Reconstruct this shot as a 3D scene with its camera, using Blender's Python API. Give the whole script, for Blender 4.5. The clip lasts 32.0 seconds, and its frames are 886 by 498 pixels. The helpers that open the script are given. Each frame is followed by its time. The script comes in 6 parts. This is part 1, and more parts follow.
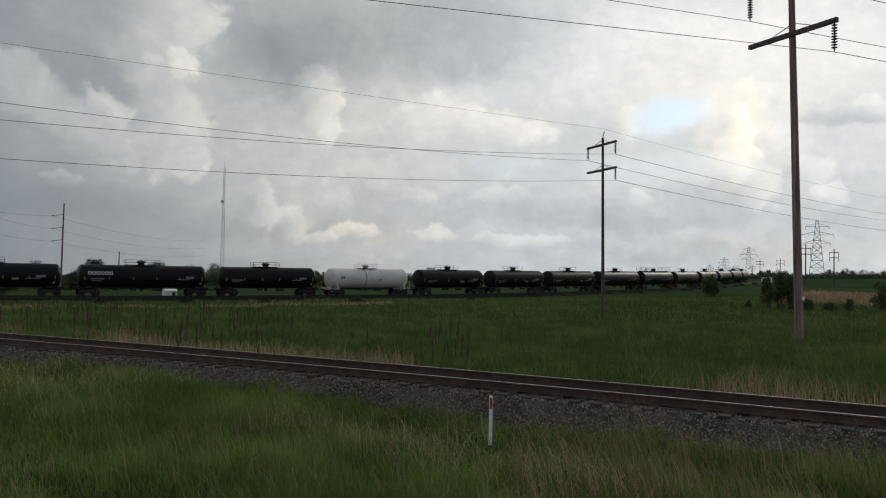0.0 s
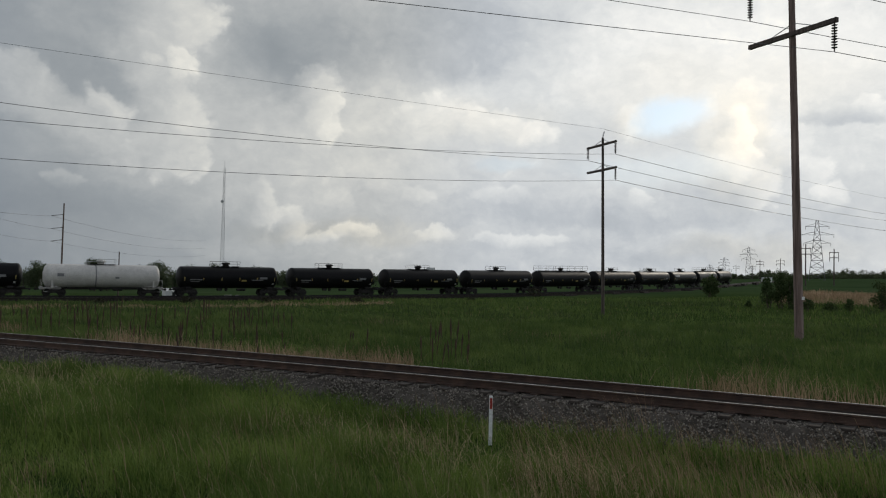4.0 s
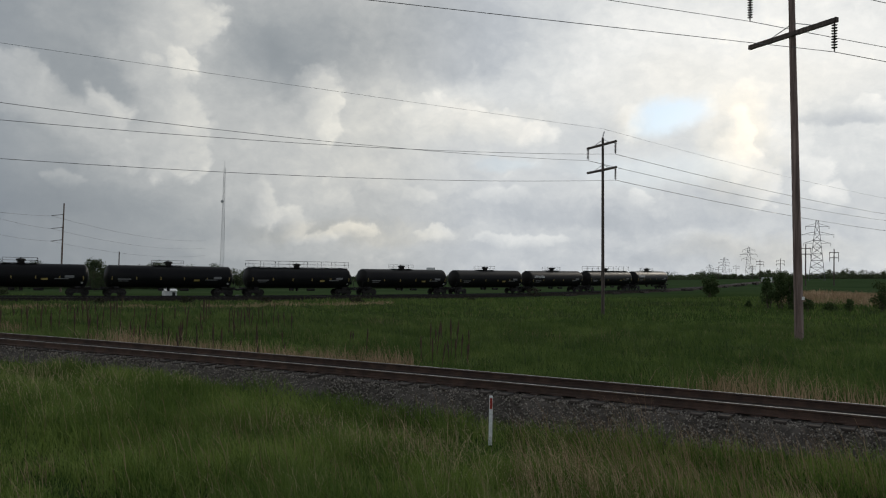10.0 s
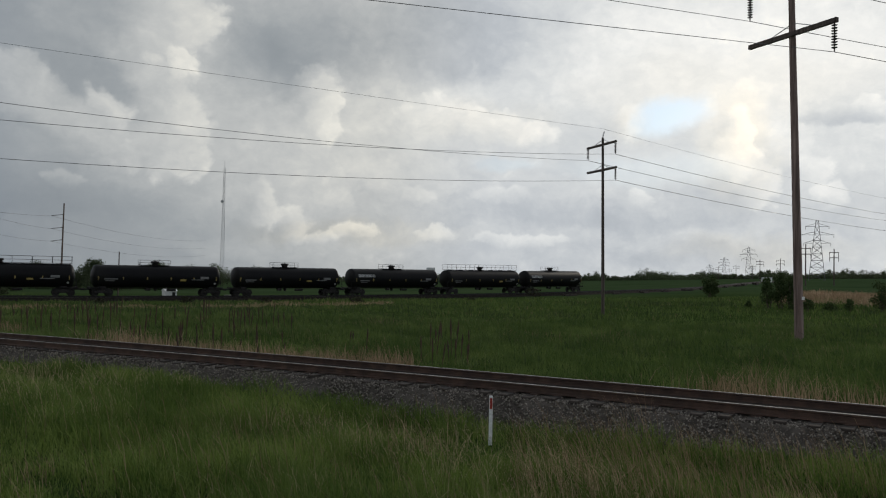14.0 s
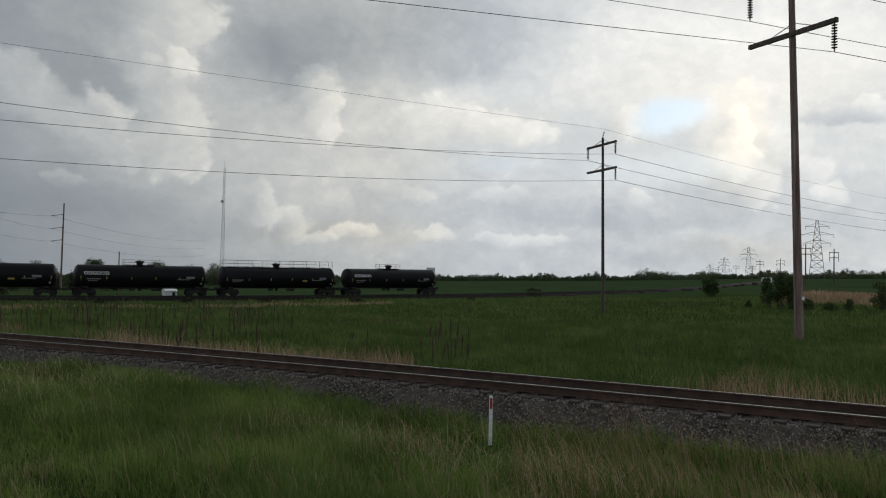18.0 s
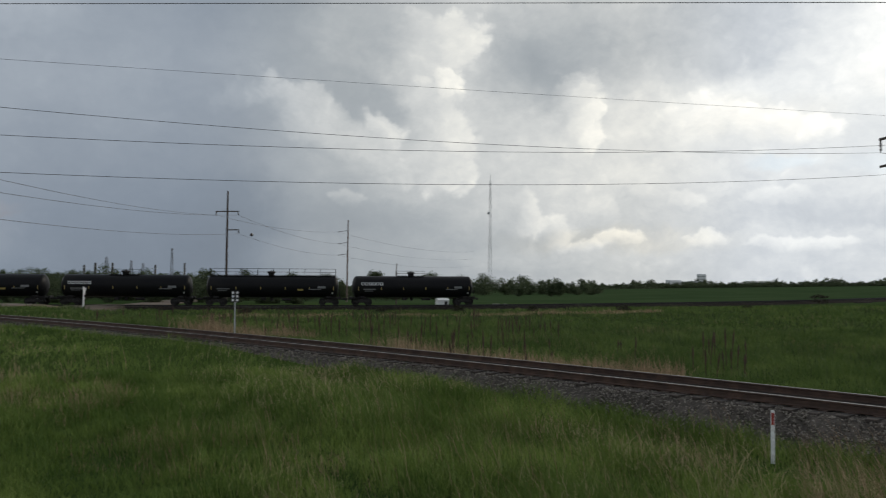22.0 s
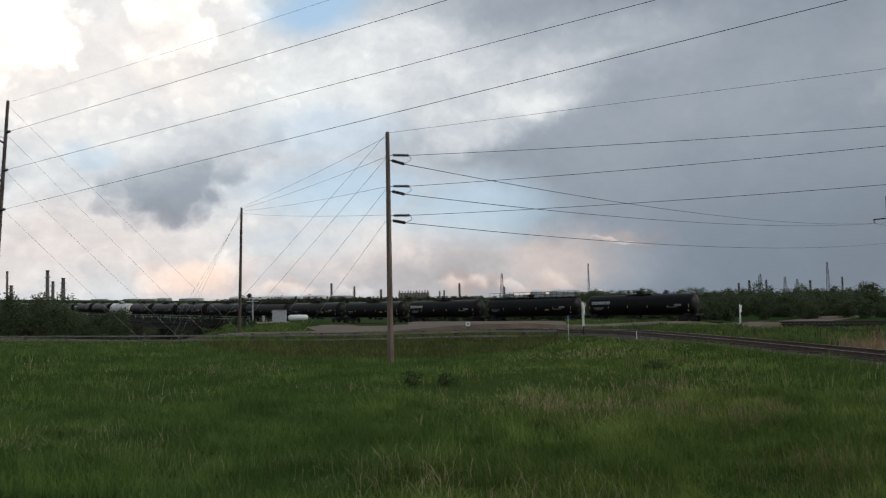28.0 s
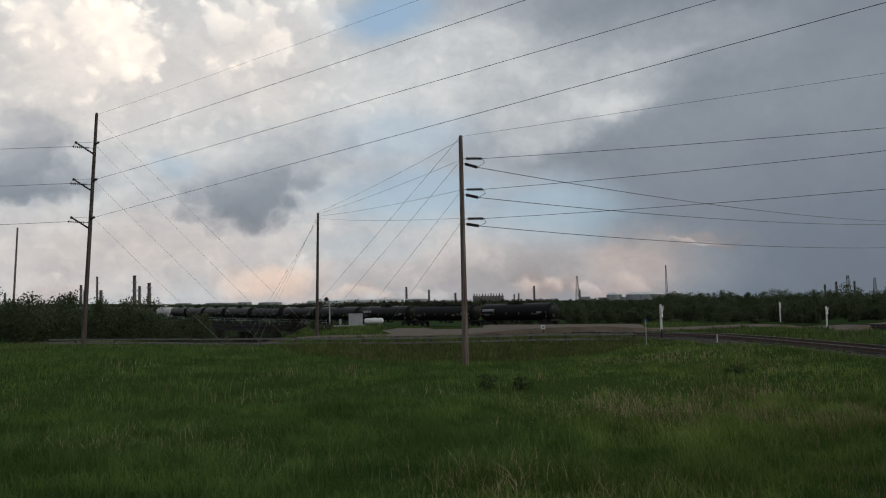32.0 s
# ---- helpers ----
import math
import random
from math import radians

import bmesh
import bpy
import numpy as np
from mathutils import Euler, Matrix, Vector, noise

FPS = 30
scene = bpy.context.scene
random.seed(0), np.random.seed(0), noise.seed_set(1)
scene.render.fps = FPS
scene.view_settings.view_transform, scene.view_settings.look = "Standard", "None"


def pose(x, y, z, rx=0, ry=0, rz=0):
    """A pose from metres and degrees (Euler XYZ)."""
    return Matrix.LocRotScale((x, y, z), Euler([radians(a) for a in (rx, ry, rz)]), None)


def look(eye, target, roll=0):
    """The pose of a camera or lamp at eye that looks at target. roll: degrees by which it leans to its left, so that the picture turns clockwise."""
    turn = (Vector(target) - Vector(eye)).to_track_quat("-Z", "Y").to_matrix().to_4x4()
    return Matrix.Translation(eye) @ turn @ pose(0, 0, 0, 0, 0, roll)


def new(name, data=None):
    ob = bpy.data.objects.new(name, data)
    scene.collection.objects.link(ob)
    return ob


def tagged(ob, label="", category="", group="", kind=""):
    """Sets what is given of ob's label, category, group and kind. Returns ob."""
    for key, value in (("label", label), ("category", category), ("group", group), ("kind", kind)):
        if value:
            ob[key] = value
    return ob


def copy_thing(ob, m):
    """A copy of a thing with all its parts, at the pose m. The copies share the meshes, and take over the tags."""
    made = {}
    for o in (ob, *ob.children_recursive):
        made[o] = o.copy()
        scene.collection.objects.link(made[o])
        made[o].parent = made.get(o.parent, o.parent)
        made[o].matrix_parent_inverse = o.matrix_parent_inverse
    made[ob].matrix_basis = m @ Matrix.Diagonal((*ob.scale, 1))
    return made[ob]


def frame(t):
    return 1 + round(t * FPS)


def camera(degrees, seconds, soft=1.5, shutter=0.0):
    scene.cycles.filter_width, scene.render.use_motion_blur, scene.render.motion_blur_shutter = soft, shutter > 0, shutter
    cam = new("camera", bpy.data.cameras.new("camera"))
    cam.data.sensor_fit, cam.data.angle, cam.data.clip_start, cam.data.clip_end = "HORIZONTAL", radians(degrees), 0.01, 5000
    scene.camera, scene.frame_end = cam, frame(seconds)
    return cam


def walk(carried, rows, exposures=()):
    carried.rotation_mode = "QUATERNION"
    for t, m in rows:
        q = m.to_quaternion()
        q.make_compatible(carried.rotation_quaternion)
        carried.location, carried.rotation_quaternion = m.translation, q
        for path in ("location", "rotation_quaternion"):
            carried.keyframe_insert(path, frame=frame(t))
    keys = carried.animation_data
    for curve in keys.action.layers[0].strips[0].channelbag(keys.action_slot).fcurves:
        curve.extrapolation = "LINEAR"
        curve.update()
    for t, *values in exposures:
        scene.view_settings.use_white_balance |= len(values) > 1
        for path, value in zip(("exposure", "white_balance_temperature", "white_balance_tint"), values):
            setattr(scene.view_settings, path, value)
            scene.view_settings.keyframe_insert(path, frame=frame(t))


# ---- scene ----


# ---- camera: stands at one spot and pans (seconds, yaw, pitch, roll) ----
EYE = 2.27
PATH = (
    (0.0, 0.001, 1.794, -1.150),
    (10.0, 0.001, 1.794, -1.150),
    (19.0, 0.001, 1.794, -1.150),
    (19.5, 0.001, 1.794, -1.150),
    (20.0, 0.123, 1.821, -1.237),
    (20.5, 2.841, 1.899, -1.002),
    (21.0, 7.005, 1.961, -0.829),
    (21.5, 12.666, 2.029, -0.574),
    (22.0, 17.795, 2.117, -0.411),
    (22.5, 22.452, 2.168, -0.238),
    (23.0, 26.781, 2.272, -0.085),
    (23.5, 30.688, 2.402, 0.120),
    (24.0, 34.789, 2.502, 0.292),
    (24.5, 39.181, 2.707, 0.511),
    (25.0, 43.573, 2.907, 0.712),
    (25.5, 47.349, 3.059, 0.841),
    (26.0, 50.270, 3.149, 0.902),
    (26.5, 52.948, 3.262, 1.028),
    (28.5, 61.981, 3.682, 1.314),
    (29.0, 63.840, 3.757, 1.295),
    (29.5, 65.500, 3.835, 1.289),
    (30.0, 65.987, 3.925, 1.391),
    (30.5, 65.590, 3.958, 1.437),
    (31.0, 65.297, 3.954, 1.440),
    (31.5, 65.136, 3.938, 1.411),
    (32.0, 65.019, 3.928, 1.453),
)
EXPOSURE = ((0.0, 0.0), (20.0, 0.0), (21.0, 0.12), (22.0, 0.30), (23.0, 0.44), (24.0, 0.60), (25.0, 0.70), (26.0, 0.54), (26.5, 0.48), (28.5, 0.18), (30.0, -0.08), (32.0, -0.15))
cam = camera(55.2, 32.0, soft=1.15, shutter=0.3)
walk(cam, [(t, pose(0, 0, EYE, 90 + p, r, y)) for t, y, p, r in PATH], EXPOSURE)

# ---- light: evening under broken storm cloud ----
SUN_AZ, SUN_EL = -38.0, 24.0          # degrees left of ahead, and above the horizon
sun = new("sun", bpy.data.lights.new("sun", "SUN"))
sun.data.energy, sun.data.angle, sun.data.color = 0.7, radians(14), (1.0, 0.9, 0.76)
sun.matrix_world = look((0, 0, 0), (math.sin(radians(SUN_AZ)) * math.cos(radians(SUN_EL)), -math.cos(radians(SUN_AZ)) * math.cos(radians(SUN_EL)), -math.sin(radians(SUN_EL))))


class Nodes:
    """A small builder of shader node trees."""

    def __init__(self, tree):
        self.tree = tree
        tree.nodes.clear()

    def add(self, kind, ins=(), out=0, **props):
        n = self.tree.nodes.new(kind)
        if "operation" in props:
            n.operation = props["operation"]
        if "interpolation_type" in props:
            n.interpolation_type = props["interpolation_type"]
        if "rotation_type" in props:
            n.rotation_type = props["rotation_type"]
        if "blend_type" in props:
            n.data_type, n.blend_type = "RGBA", props["blend_type"]
        for i, v in (ins.items() if isinstance(ins, dict) else enumerate(ins)):
            if v is None:
                continue
            if isinstance(v, bpy.types.NodeSocket):
                self.tree.links.new(v, n.inputs[i])
            else:
                n.inputs[i].default_value = v
        return n.outputs[out] if out is not None else n

    def math(self, op, a, b=0.0, c=None):
        return self.add("ShaderNodeMath", (a, b) if c is None else (a, b, c), operation=op)

    def vec(self, op, a, b=(0, 0, 0), out=0):
        return self.add("ShaderNodeVectorMath", (a, b), out, operation=op)

    def noise(self, co, scale, detail=4.0, rough=0.55, out=0, warp=0.0):
        return self.add("ShaderNodeTexNoise", {"Vector": co, "Scale": scale, "Detail": detail, "Roughness": rough, "Distortion": warp}, out)

    def ramp(self, x, stops):
        n = self.add("ShaderNodeValToRGB", (x,), None)
        el = n.color_ramp.elements
        while len(el) < len(stops):
            el.new(0.5)
        for e, (p, c) in zip(el, stops):
            e.position, e.color = p, (*c, 1) if len(c) == 3 else c
        return n.outputs[0]

    def mix(self, f, a, b, blend="MIX"):
        n = self.add("ShaderNodeMix", (), None, blend_type=blend)
        for sock, v in ((n.inputs[0], f), (n.inputs[6], a), (n.inputs[7], b)):
            if isinstance(v, bpy.types.NodeSocket):
                self.tree.links.new(v, sock)
            else:
                sock.default_value = v if isinstance(v, (int, float)) else (*v[:3], 1)
        return n.outputs[2]

    def band(self, x, a, b, lo=0.0, hi=1.0):
        return self.add("ShaderNodeMapRange", {0: x, 1: a, 2: b, 3: lo, 4: hi}, interpolation_type="SMOOTHSTEP")


# Cloud masses: degrees left of ahead, degrees up, half width, half height, turn, tone (or amount), amount.
CLOUD_STORM = (
    (46.5, 10.0, 12.61, 9.17, 0, 0.49, 0.95), (48.1, 4.6, 9.93, 3.06, 0, 0.49, 0.90), (43.8, 14.8, 5.35, 1.53, 0, 0.57, 0.70), (33.1, 15.4, 7.26, 3.29, 0, 0.52, 0.90),
    (37.5, 5.6, 9.93, 4.58, 0, 0.41, 0.95), (30.0, 3.4, 7.64, 3.44, 0, 0.45, 0.90), (52.8, 13.9, 4.20, 1.68, 0, 0.72, 0.80), (53.4, 15.5, 4.97, 1.30, 0, 0.62, 0.70),
    (48.7, 2.6, 6.11, 2.2, 0, 0.66, 0.80), (52.9, 2.4, 5.2, 2.4, 0, 0.77, 0.85), (48.8, 3.8, 3.44, 0.38, 6, 0.70, 0.70),
)
CLOUD_NORTH = (
    (26.2, 14.5, 6.49, 3.06, 0, 0.60, 0.90), (24.4, 7.4, 5.73, 4.97, 0, 0.65, 0.85), (24.9, 2.9, 6.0, 3.6, 0, 0.59, 0.90), (19.8, 8.5, 4.20, 4.58, 0, 0.73, 0.70),
    (17.6, 1.6, 11.46, 2.1, 0, 0.66, 0.80), (20.0, 14.2, 2.8, 2.4, 0, 0.77, 0.70), (23.6, 15.6, 3.6, 2.6, 0, 0.65, 0.85), (25.0, 9.9, 4.4, 1.2, -20, 0.75, 0.75), (22.6, 11.8, 4.4, 0.95, -22, 0.61, 0.85), (28.5, 12.6, 4.5, 1.2, -16, 0.61, 0.7), (9.6, 15.3, 5.73, 3.44, 0, 0.63, 0.95), (12.0, 13.9, 3.0, 2.29, 0, 0.57, 0.85), (9.4, 12.6, 1.6, 1.9, 0, 0.62, 0.7),
    (2.8, 16.0, 5.73, 2.86, 0, 0.69, 0.90), (-3.4, 15.7, 4.97, 2.86, 0, 0.74, 0.90), (13.2, 10.4, 2.29, 4.20, 0, 0.72, 0.80), (10.2, 8.7, 4.20, 2.29, 0, 0.80, 0.70),
    (7.1, 5.8, 6.11, 1.91, 0, 0.80, 0.70),
)
CLOUD_NORTH_LOW = (
    (3.5, 11.2, 6.11, 2.67, 0, 0.82, 0.80), (-2.3, 11.0, 6.11, 2.29, 8, 0.89, 0.80), (3.7, 7.1, 6.11, 1.72, 0, 0.82, 0.70), (-2.8, 6.8, 7.64, 1.53, 0, 0.84, 0.70),
    (-6.1, 12.8, 4.20, 2.29, 0, 0.86, 0.80), (-9.8, 14.6, 4.97, 3.06, 0, 0.90, 0.80), (-0.6, 1.8, 16.04, 1.30, 0, 0.84, 0.70), (-8.9, 4.3, 6.11, 0.92, 0, 0.79, 0.70),
    (-7.4, 2.9, 9.93, 0.61, 0, 0.88, 0.60),
)
CLOUD_EAST = (
    (-19.9, 15.2, 11.46, 4.97, 0, 0.97, 0.95), (-17.5, 11.8, 6.49, 1.53, 0, 0.96, 0.80), (-23.6, 8.1, 7.64, 3.44, 0, 0.89, 0.90), (-15.8, 7.9, 4.58, 1.91, 0, 0.88, 0.80),
    (-15.4, 5.7, 6.11, 1.53, 0, 0.81, 0.80), (-14.0, 4.1, 5.73, 0.76, 0, 0.78, 0.70), (-22.3, 5.0, 8.40, 2.29, 0, 0.84, 0.85), (-20.3, 2.1, 7.64, 0.84, 0, 0.87, 0.70),
    (-15.8, 1.9, 6.11, 0.76, 0, 0.80, 0.50), (-19.6, 10.7, 2.67, 3.44, 10, 0.97, 0.80),
)
CLOUD_WEST = (
    (43.5, 10.8, 13.0, 8.79, 0, 0.64, 0.75), (40.5, 9.5, 9.5, 7.5, 0, 0.55, 0.80), (39.2, 4.1, 8.6, 4.20, 0, 0.51, 0.80), (42.7, 12.6, 7.64, 1.91, 8, 0.60, 0.60), (56.3, 15.3, 6.49, 2.67, 0, 0.80, 0.85),
    (49.5, 17.2, 7.26, 2.29, 0, 0.68, 0.80), (62.8, 17.0, 5.73, 2.67, 0, 0.85, 0.85), (68.3, 13.5, 6.88, 3.06, 0, 0.88, 0.85), (58.3, 12.8, 6.11, 1.72, 10, 0.82, 0.75),
    (54.0, 13.2, 3.2, 0.80, 10, 0.88, 0.75), (51.0, 15.6, 4.0, 0.6, 8, 0.78, 0.6), (57.2, 11.2, 4.2, 1.0, 12, 0.84, 0.7), (84.6, 4.6, 13.75, 3.06, 0, 0.84, 0.90), (66.6, 4.4, 10.70, 2.29, 0, 0.84, 0.80), (86.5, 16.5, 8.5, 4.6, 0, 0.97, 0.90), (76.5, 17.0, 5.2, 3.4, 0, 0.95, 0.85), (81.8, 13.0, 9.93, 2.6, 0, 0.91, 0.85), (77.0, 13.8, 5.5, 2.8, 0, 0.90, 0.85), (72.0, 15.2, 4.0, 2.6, 0, 0.88, 0.7),
    (58.9, 7.2, 5.35, 2.29, 0, 0.74, 0.70),
)
WARM_EAST = (
    (-19.3, 9.5, 2.29, 4.20, 0, 0.50), (6.3, 2.8, 6.88, 0.76, 0, 0.35), (-18.9, 12.5, 9.55, 2.29, 0, 0.20), (-20.3, 2.1, 5.35, 0.99, 0, 0.40),
    (-3.5, 10.2, 4.58, 1.53, 0, 0.25), (-12.1, 10.6, 1.53, 1.53, 0, 0.30),
)
WARM_STORM = (
    (52.6, 2.4, 4.97, 2.29, 0, 0.75), (48.8, 3.8, 3.44, 0.53, 6, 0.60),
)
WARM_WEST = (
    (76.4, 2.0, 4.20, 1.53, 0, 1.00), (57.9, 1.3, 3.06, 1.15, 0, 0.90), (52.7, 1.1, 3.82, 0.92, 0, 0.80), (87.9, 15.7, 9.93, 5.2, 0, 0.30),
    (78.1, 16.2, 5.5, 4.2, 0, 0.28), (48.5, 3.8, 3.44, 0.34, 0, 0.70), (84.6, 3.9, 13.75, 3.06, 0, 0.42), (61.3, 2.3, 12.61, 2.67, 0, 0.50),
    (70.5, 1.0, 3.44, 0.76, 0, 0.70), (89.2, 1.9, 3.44, 1.15, 0, 0.50),
)
CLEAR = (
    (-14.9, 10.7, 2.5, 1.15, 15, 1.00),
    (68.2, 19.5, 3.9, 1.75, 8, 1.00),
    (66.3, 7.6, 6.49, 2.10, 0, 0.65),
    (57.5, 6.2, 5.4, 2.4, 0, 0.55),
    (69.7, 4.1, 4.58, 1.15, 0, 0.25),
    (67.2, 11.6, 4.97, 1.91, 0, 0.40),
    (-12.9, 7.2, 5.35, 1.15, 0, 0.25),
    (-16.5, 7.2, 3.06, 1.15, 0, 0.25),
    (82.5, 9.7, 1.91, 0.92, 0, 0.40),
    (-4.3, 7.6, 2.29, 0.53, 0, 0.25),
)
# Cumulus heads with one sharp edge: the same, but the turn is the way in which the sharp edge faces, 0 right, 90 up.
HEADS_STORM = (
    (30.4, 11.9, 1.30, 3.06, 95, 0.63, 0.70), (26.2, 10.8, 1.30, 4.20, 62, 0.72, 0.85), (22.2, 10.1, 0.99, 1.91, 50, 0.77, 0.80),
)
HEADS_NORTH = (
    (18.3, 15.6, 4.28, 3.06, 5, 0.82, 0.95), (18.5, 9.8, 3.82, 4.58, 0, 0.81, 0.90), (17.6, 13.3, 1.53, 1.30, 20, 0.93, 0.65), (16.5, 8.2, 1.45, 3.06, -5, 0.85, 0.60),
    (26.1, 10.5, 2.29, 6.49, 62, 0.75, 0.60), (21.9, 10.1, 1.30, 2.29, 50, 0.84, 0.60), (8.5, 11.2, 1.60, 2.6, 0, 0.88, 0.85), (7.8, 9.9, 0.99, 1.6, -10, 0.93, 0.60),
    (8.8, 12.5, 2.29, 1.53, 40, 0.80, 0.60), (24.2, 5.5, 0.69, 1.53, 90, 0.71, 0.50), (21.0, 7.0, 1.53, 1.53, 30, 0.79, 0.50),
)
HEADS_LOW = (
    (-0.0, 10.7, 1.83, 4.20, 78, 0.93, 0.80), (-3.5, 10.0, 1.53, 3.44, 76, 0.95, 0.75), (-6.3, 9.6, 1.30, 1.91, 65, 0.97, 0.75), (3.5, 11.9, 1.53, 2.29, 70, 0.84, 0.50),
    (12.1, 4.5, 1.38, 2.37, 5, 0.85, 0.70), (10.1, 3.2, 1.22, 1.68, 50, 0.87, 0.65), (6.2, 2.8, 0.76, 1.99, 85, 0.93, 0.70), (8.0, 2.4, 0.69, 1.30, 90, 0.90, 0.60),
    (0.3, 2.8, 0.69, 1.91, 90, 0.92, 0.65), (-3.9, 5.3, 0.84, 3.06, 88, 0.90, 0.60), (2.0, 5.5, 0.99, 1.38, 70, 0.88, 0.60), (7.1, 4.9, 1.15, 1.76, 60, 0.84, 0.50),
    (-5.1, 2.5, 0.61, 4.20, 90, 0.92, 0.60),
)
HEADS_EAST = (
    (-19.5, 9.6, 1.15, 2.67, 20, 1.03, 0.95), (-18.7, 8.0, 1.60, 1.99, 30, 1.00, 0.80), (-12.1, 10.4, 1.30, 1.38, 10, 0.97, 0.85), (-20.1, 6.4, 1.91, 2.29, 10, 0.96, 0.70),
    (-23.4, 6.7, 1.53, 1.76, 60, 0.97, 0.70), (-24.5, 5.4, 0.99, 1.53, 70, 0.97, 0.60), (-22.3, 8.8, 2.29, 1.91, 80, 0.97, 0.60), (-12.7, 5.6, 0.76, 1.30, 70, 0.93, 0.60),
    (-19.9, 12.1, 1.15, 2.67, 90, 1.00, 0.60),
)
SHADE_EAST = (
    (-25.3, 10.2, 0.92, 3.06, -90, 0.80, 0.80), (-26.8, 10.6, 0.84, 1.38, 60, 0.98, 0.70),
)
HEADS_WEST = (
    (88.9, 17.9, 4.58, 4.97, 70, 1.02, 1.00), (86.6, 17.1, 3.82, 3.82, 25, 1.11, 0.95), (90.8, 17.1, 2.29, 2.29, 60, 1.08, 0.85), (89.2, 14.6, 2.29, 3.06, 40, 0.98, 0.80),
    (87.9, 17.9, 1.53, 1.53, 50, 1.13, 0.70), (84.7, 16.6, 1.68, 1.76, 30, 1.13, 0.85), (78.1, 17.7, 3.44, 3.44, 60, 1.01, 0.95), (79.6, 18.3, 1.68, 1.68, 70, 1.08, 0.85),
    (75.9, 17.2, 2.14, 1.68, 30, 1.10, 0.90), (74.0, 18.2, 2.52, 2.67, 20, 0.95, 0.90), (72.2, 19.3, 1.15, 1.53, 20, 0.97, 0.80), (80.1, 15.5, 1.53, 1.91, 50, 1.00, 0.70),
    (81.8, 14.7, 2.29, 4.20, 60, 0.91, 0.60),
)
SCUD_WEST = (
    (91.7, 10.1, 3.06, 4.20, -60, 0.64, 0.95), (90.8, 8.2, 1.38, 4.58, -85, 0.58, 0.95), (91.4, 11.9, 1.15, 2.29, 80, 0.74, 0.80), (76.0, 10.5, 2.9, 5.8, -60, 0.74, 0.80),
    (71.8, 11.3, 1.53, 1.91, -20, 0.72, 0.80), (78.2, 7.9, 3.21, 4.77, -88, 0.55, 0.97), (76.7, 8.3, 1.91, 2.29, -30, 0.60, 0.80), (73.7, 9.0, 0.92, 1.30, -70, 0.63, 0.85),
)
GAPS_WEST = (
    (84.1, 9.8, 0.61, 1.15, 80, 0.92, 0.80), (82.1, 9.3, 0.76, 1.30, 40, 0.84, 0.50),
)
HEADS_PINK = (
    (76.8, 1.8, 1.38, 3.06, 88, 0.94, 0.95), (74.8, 2.3, 1.30, 1.53, 60, 0.95, 0.85), (78.6, 1.8, 0.92, 1.53, 100, 0.90, 0.70), (70.1, 1.0, 0.53, 2.29, 90, 0.88, 0.70),
    (59.1, 1.3, 0.75, 1.1, 80, 0.84, 0.75), (57.4, 1.2, 0.7, 0.9, 60, 0.83, 0.70), (55.3, 0.9, 0.5, 1.1, 80, 0.82, 0.60), (52.4, 1.2, 0.7, 1.6, 70, 0.80, 0.60),
    (48.5, 3.8, 0.23, 2.67, 80, 0.78, 0.60), (90.4, 2.1, 0.84, 2.67, 90, 0.90, 0.70), (87.9, 1.8, 0.76, 2.29, 80, 0.88, 0.60), (65.9, 0.9, 0.53, 1.91, 90, 0.84, 0.60),
)


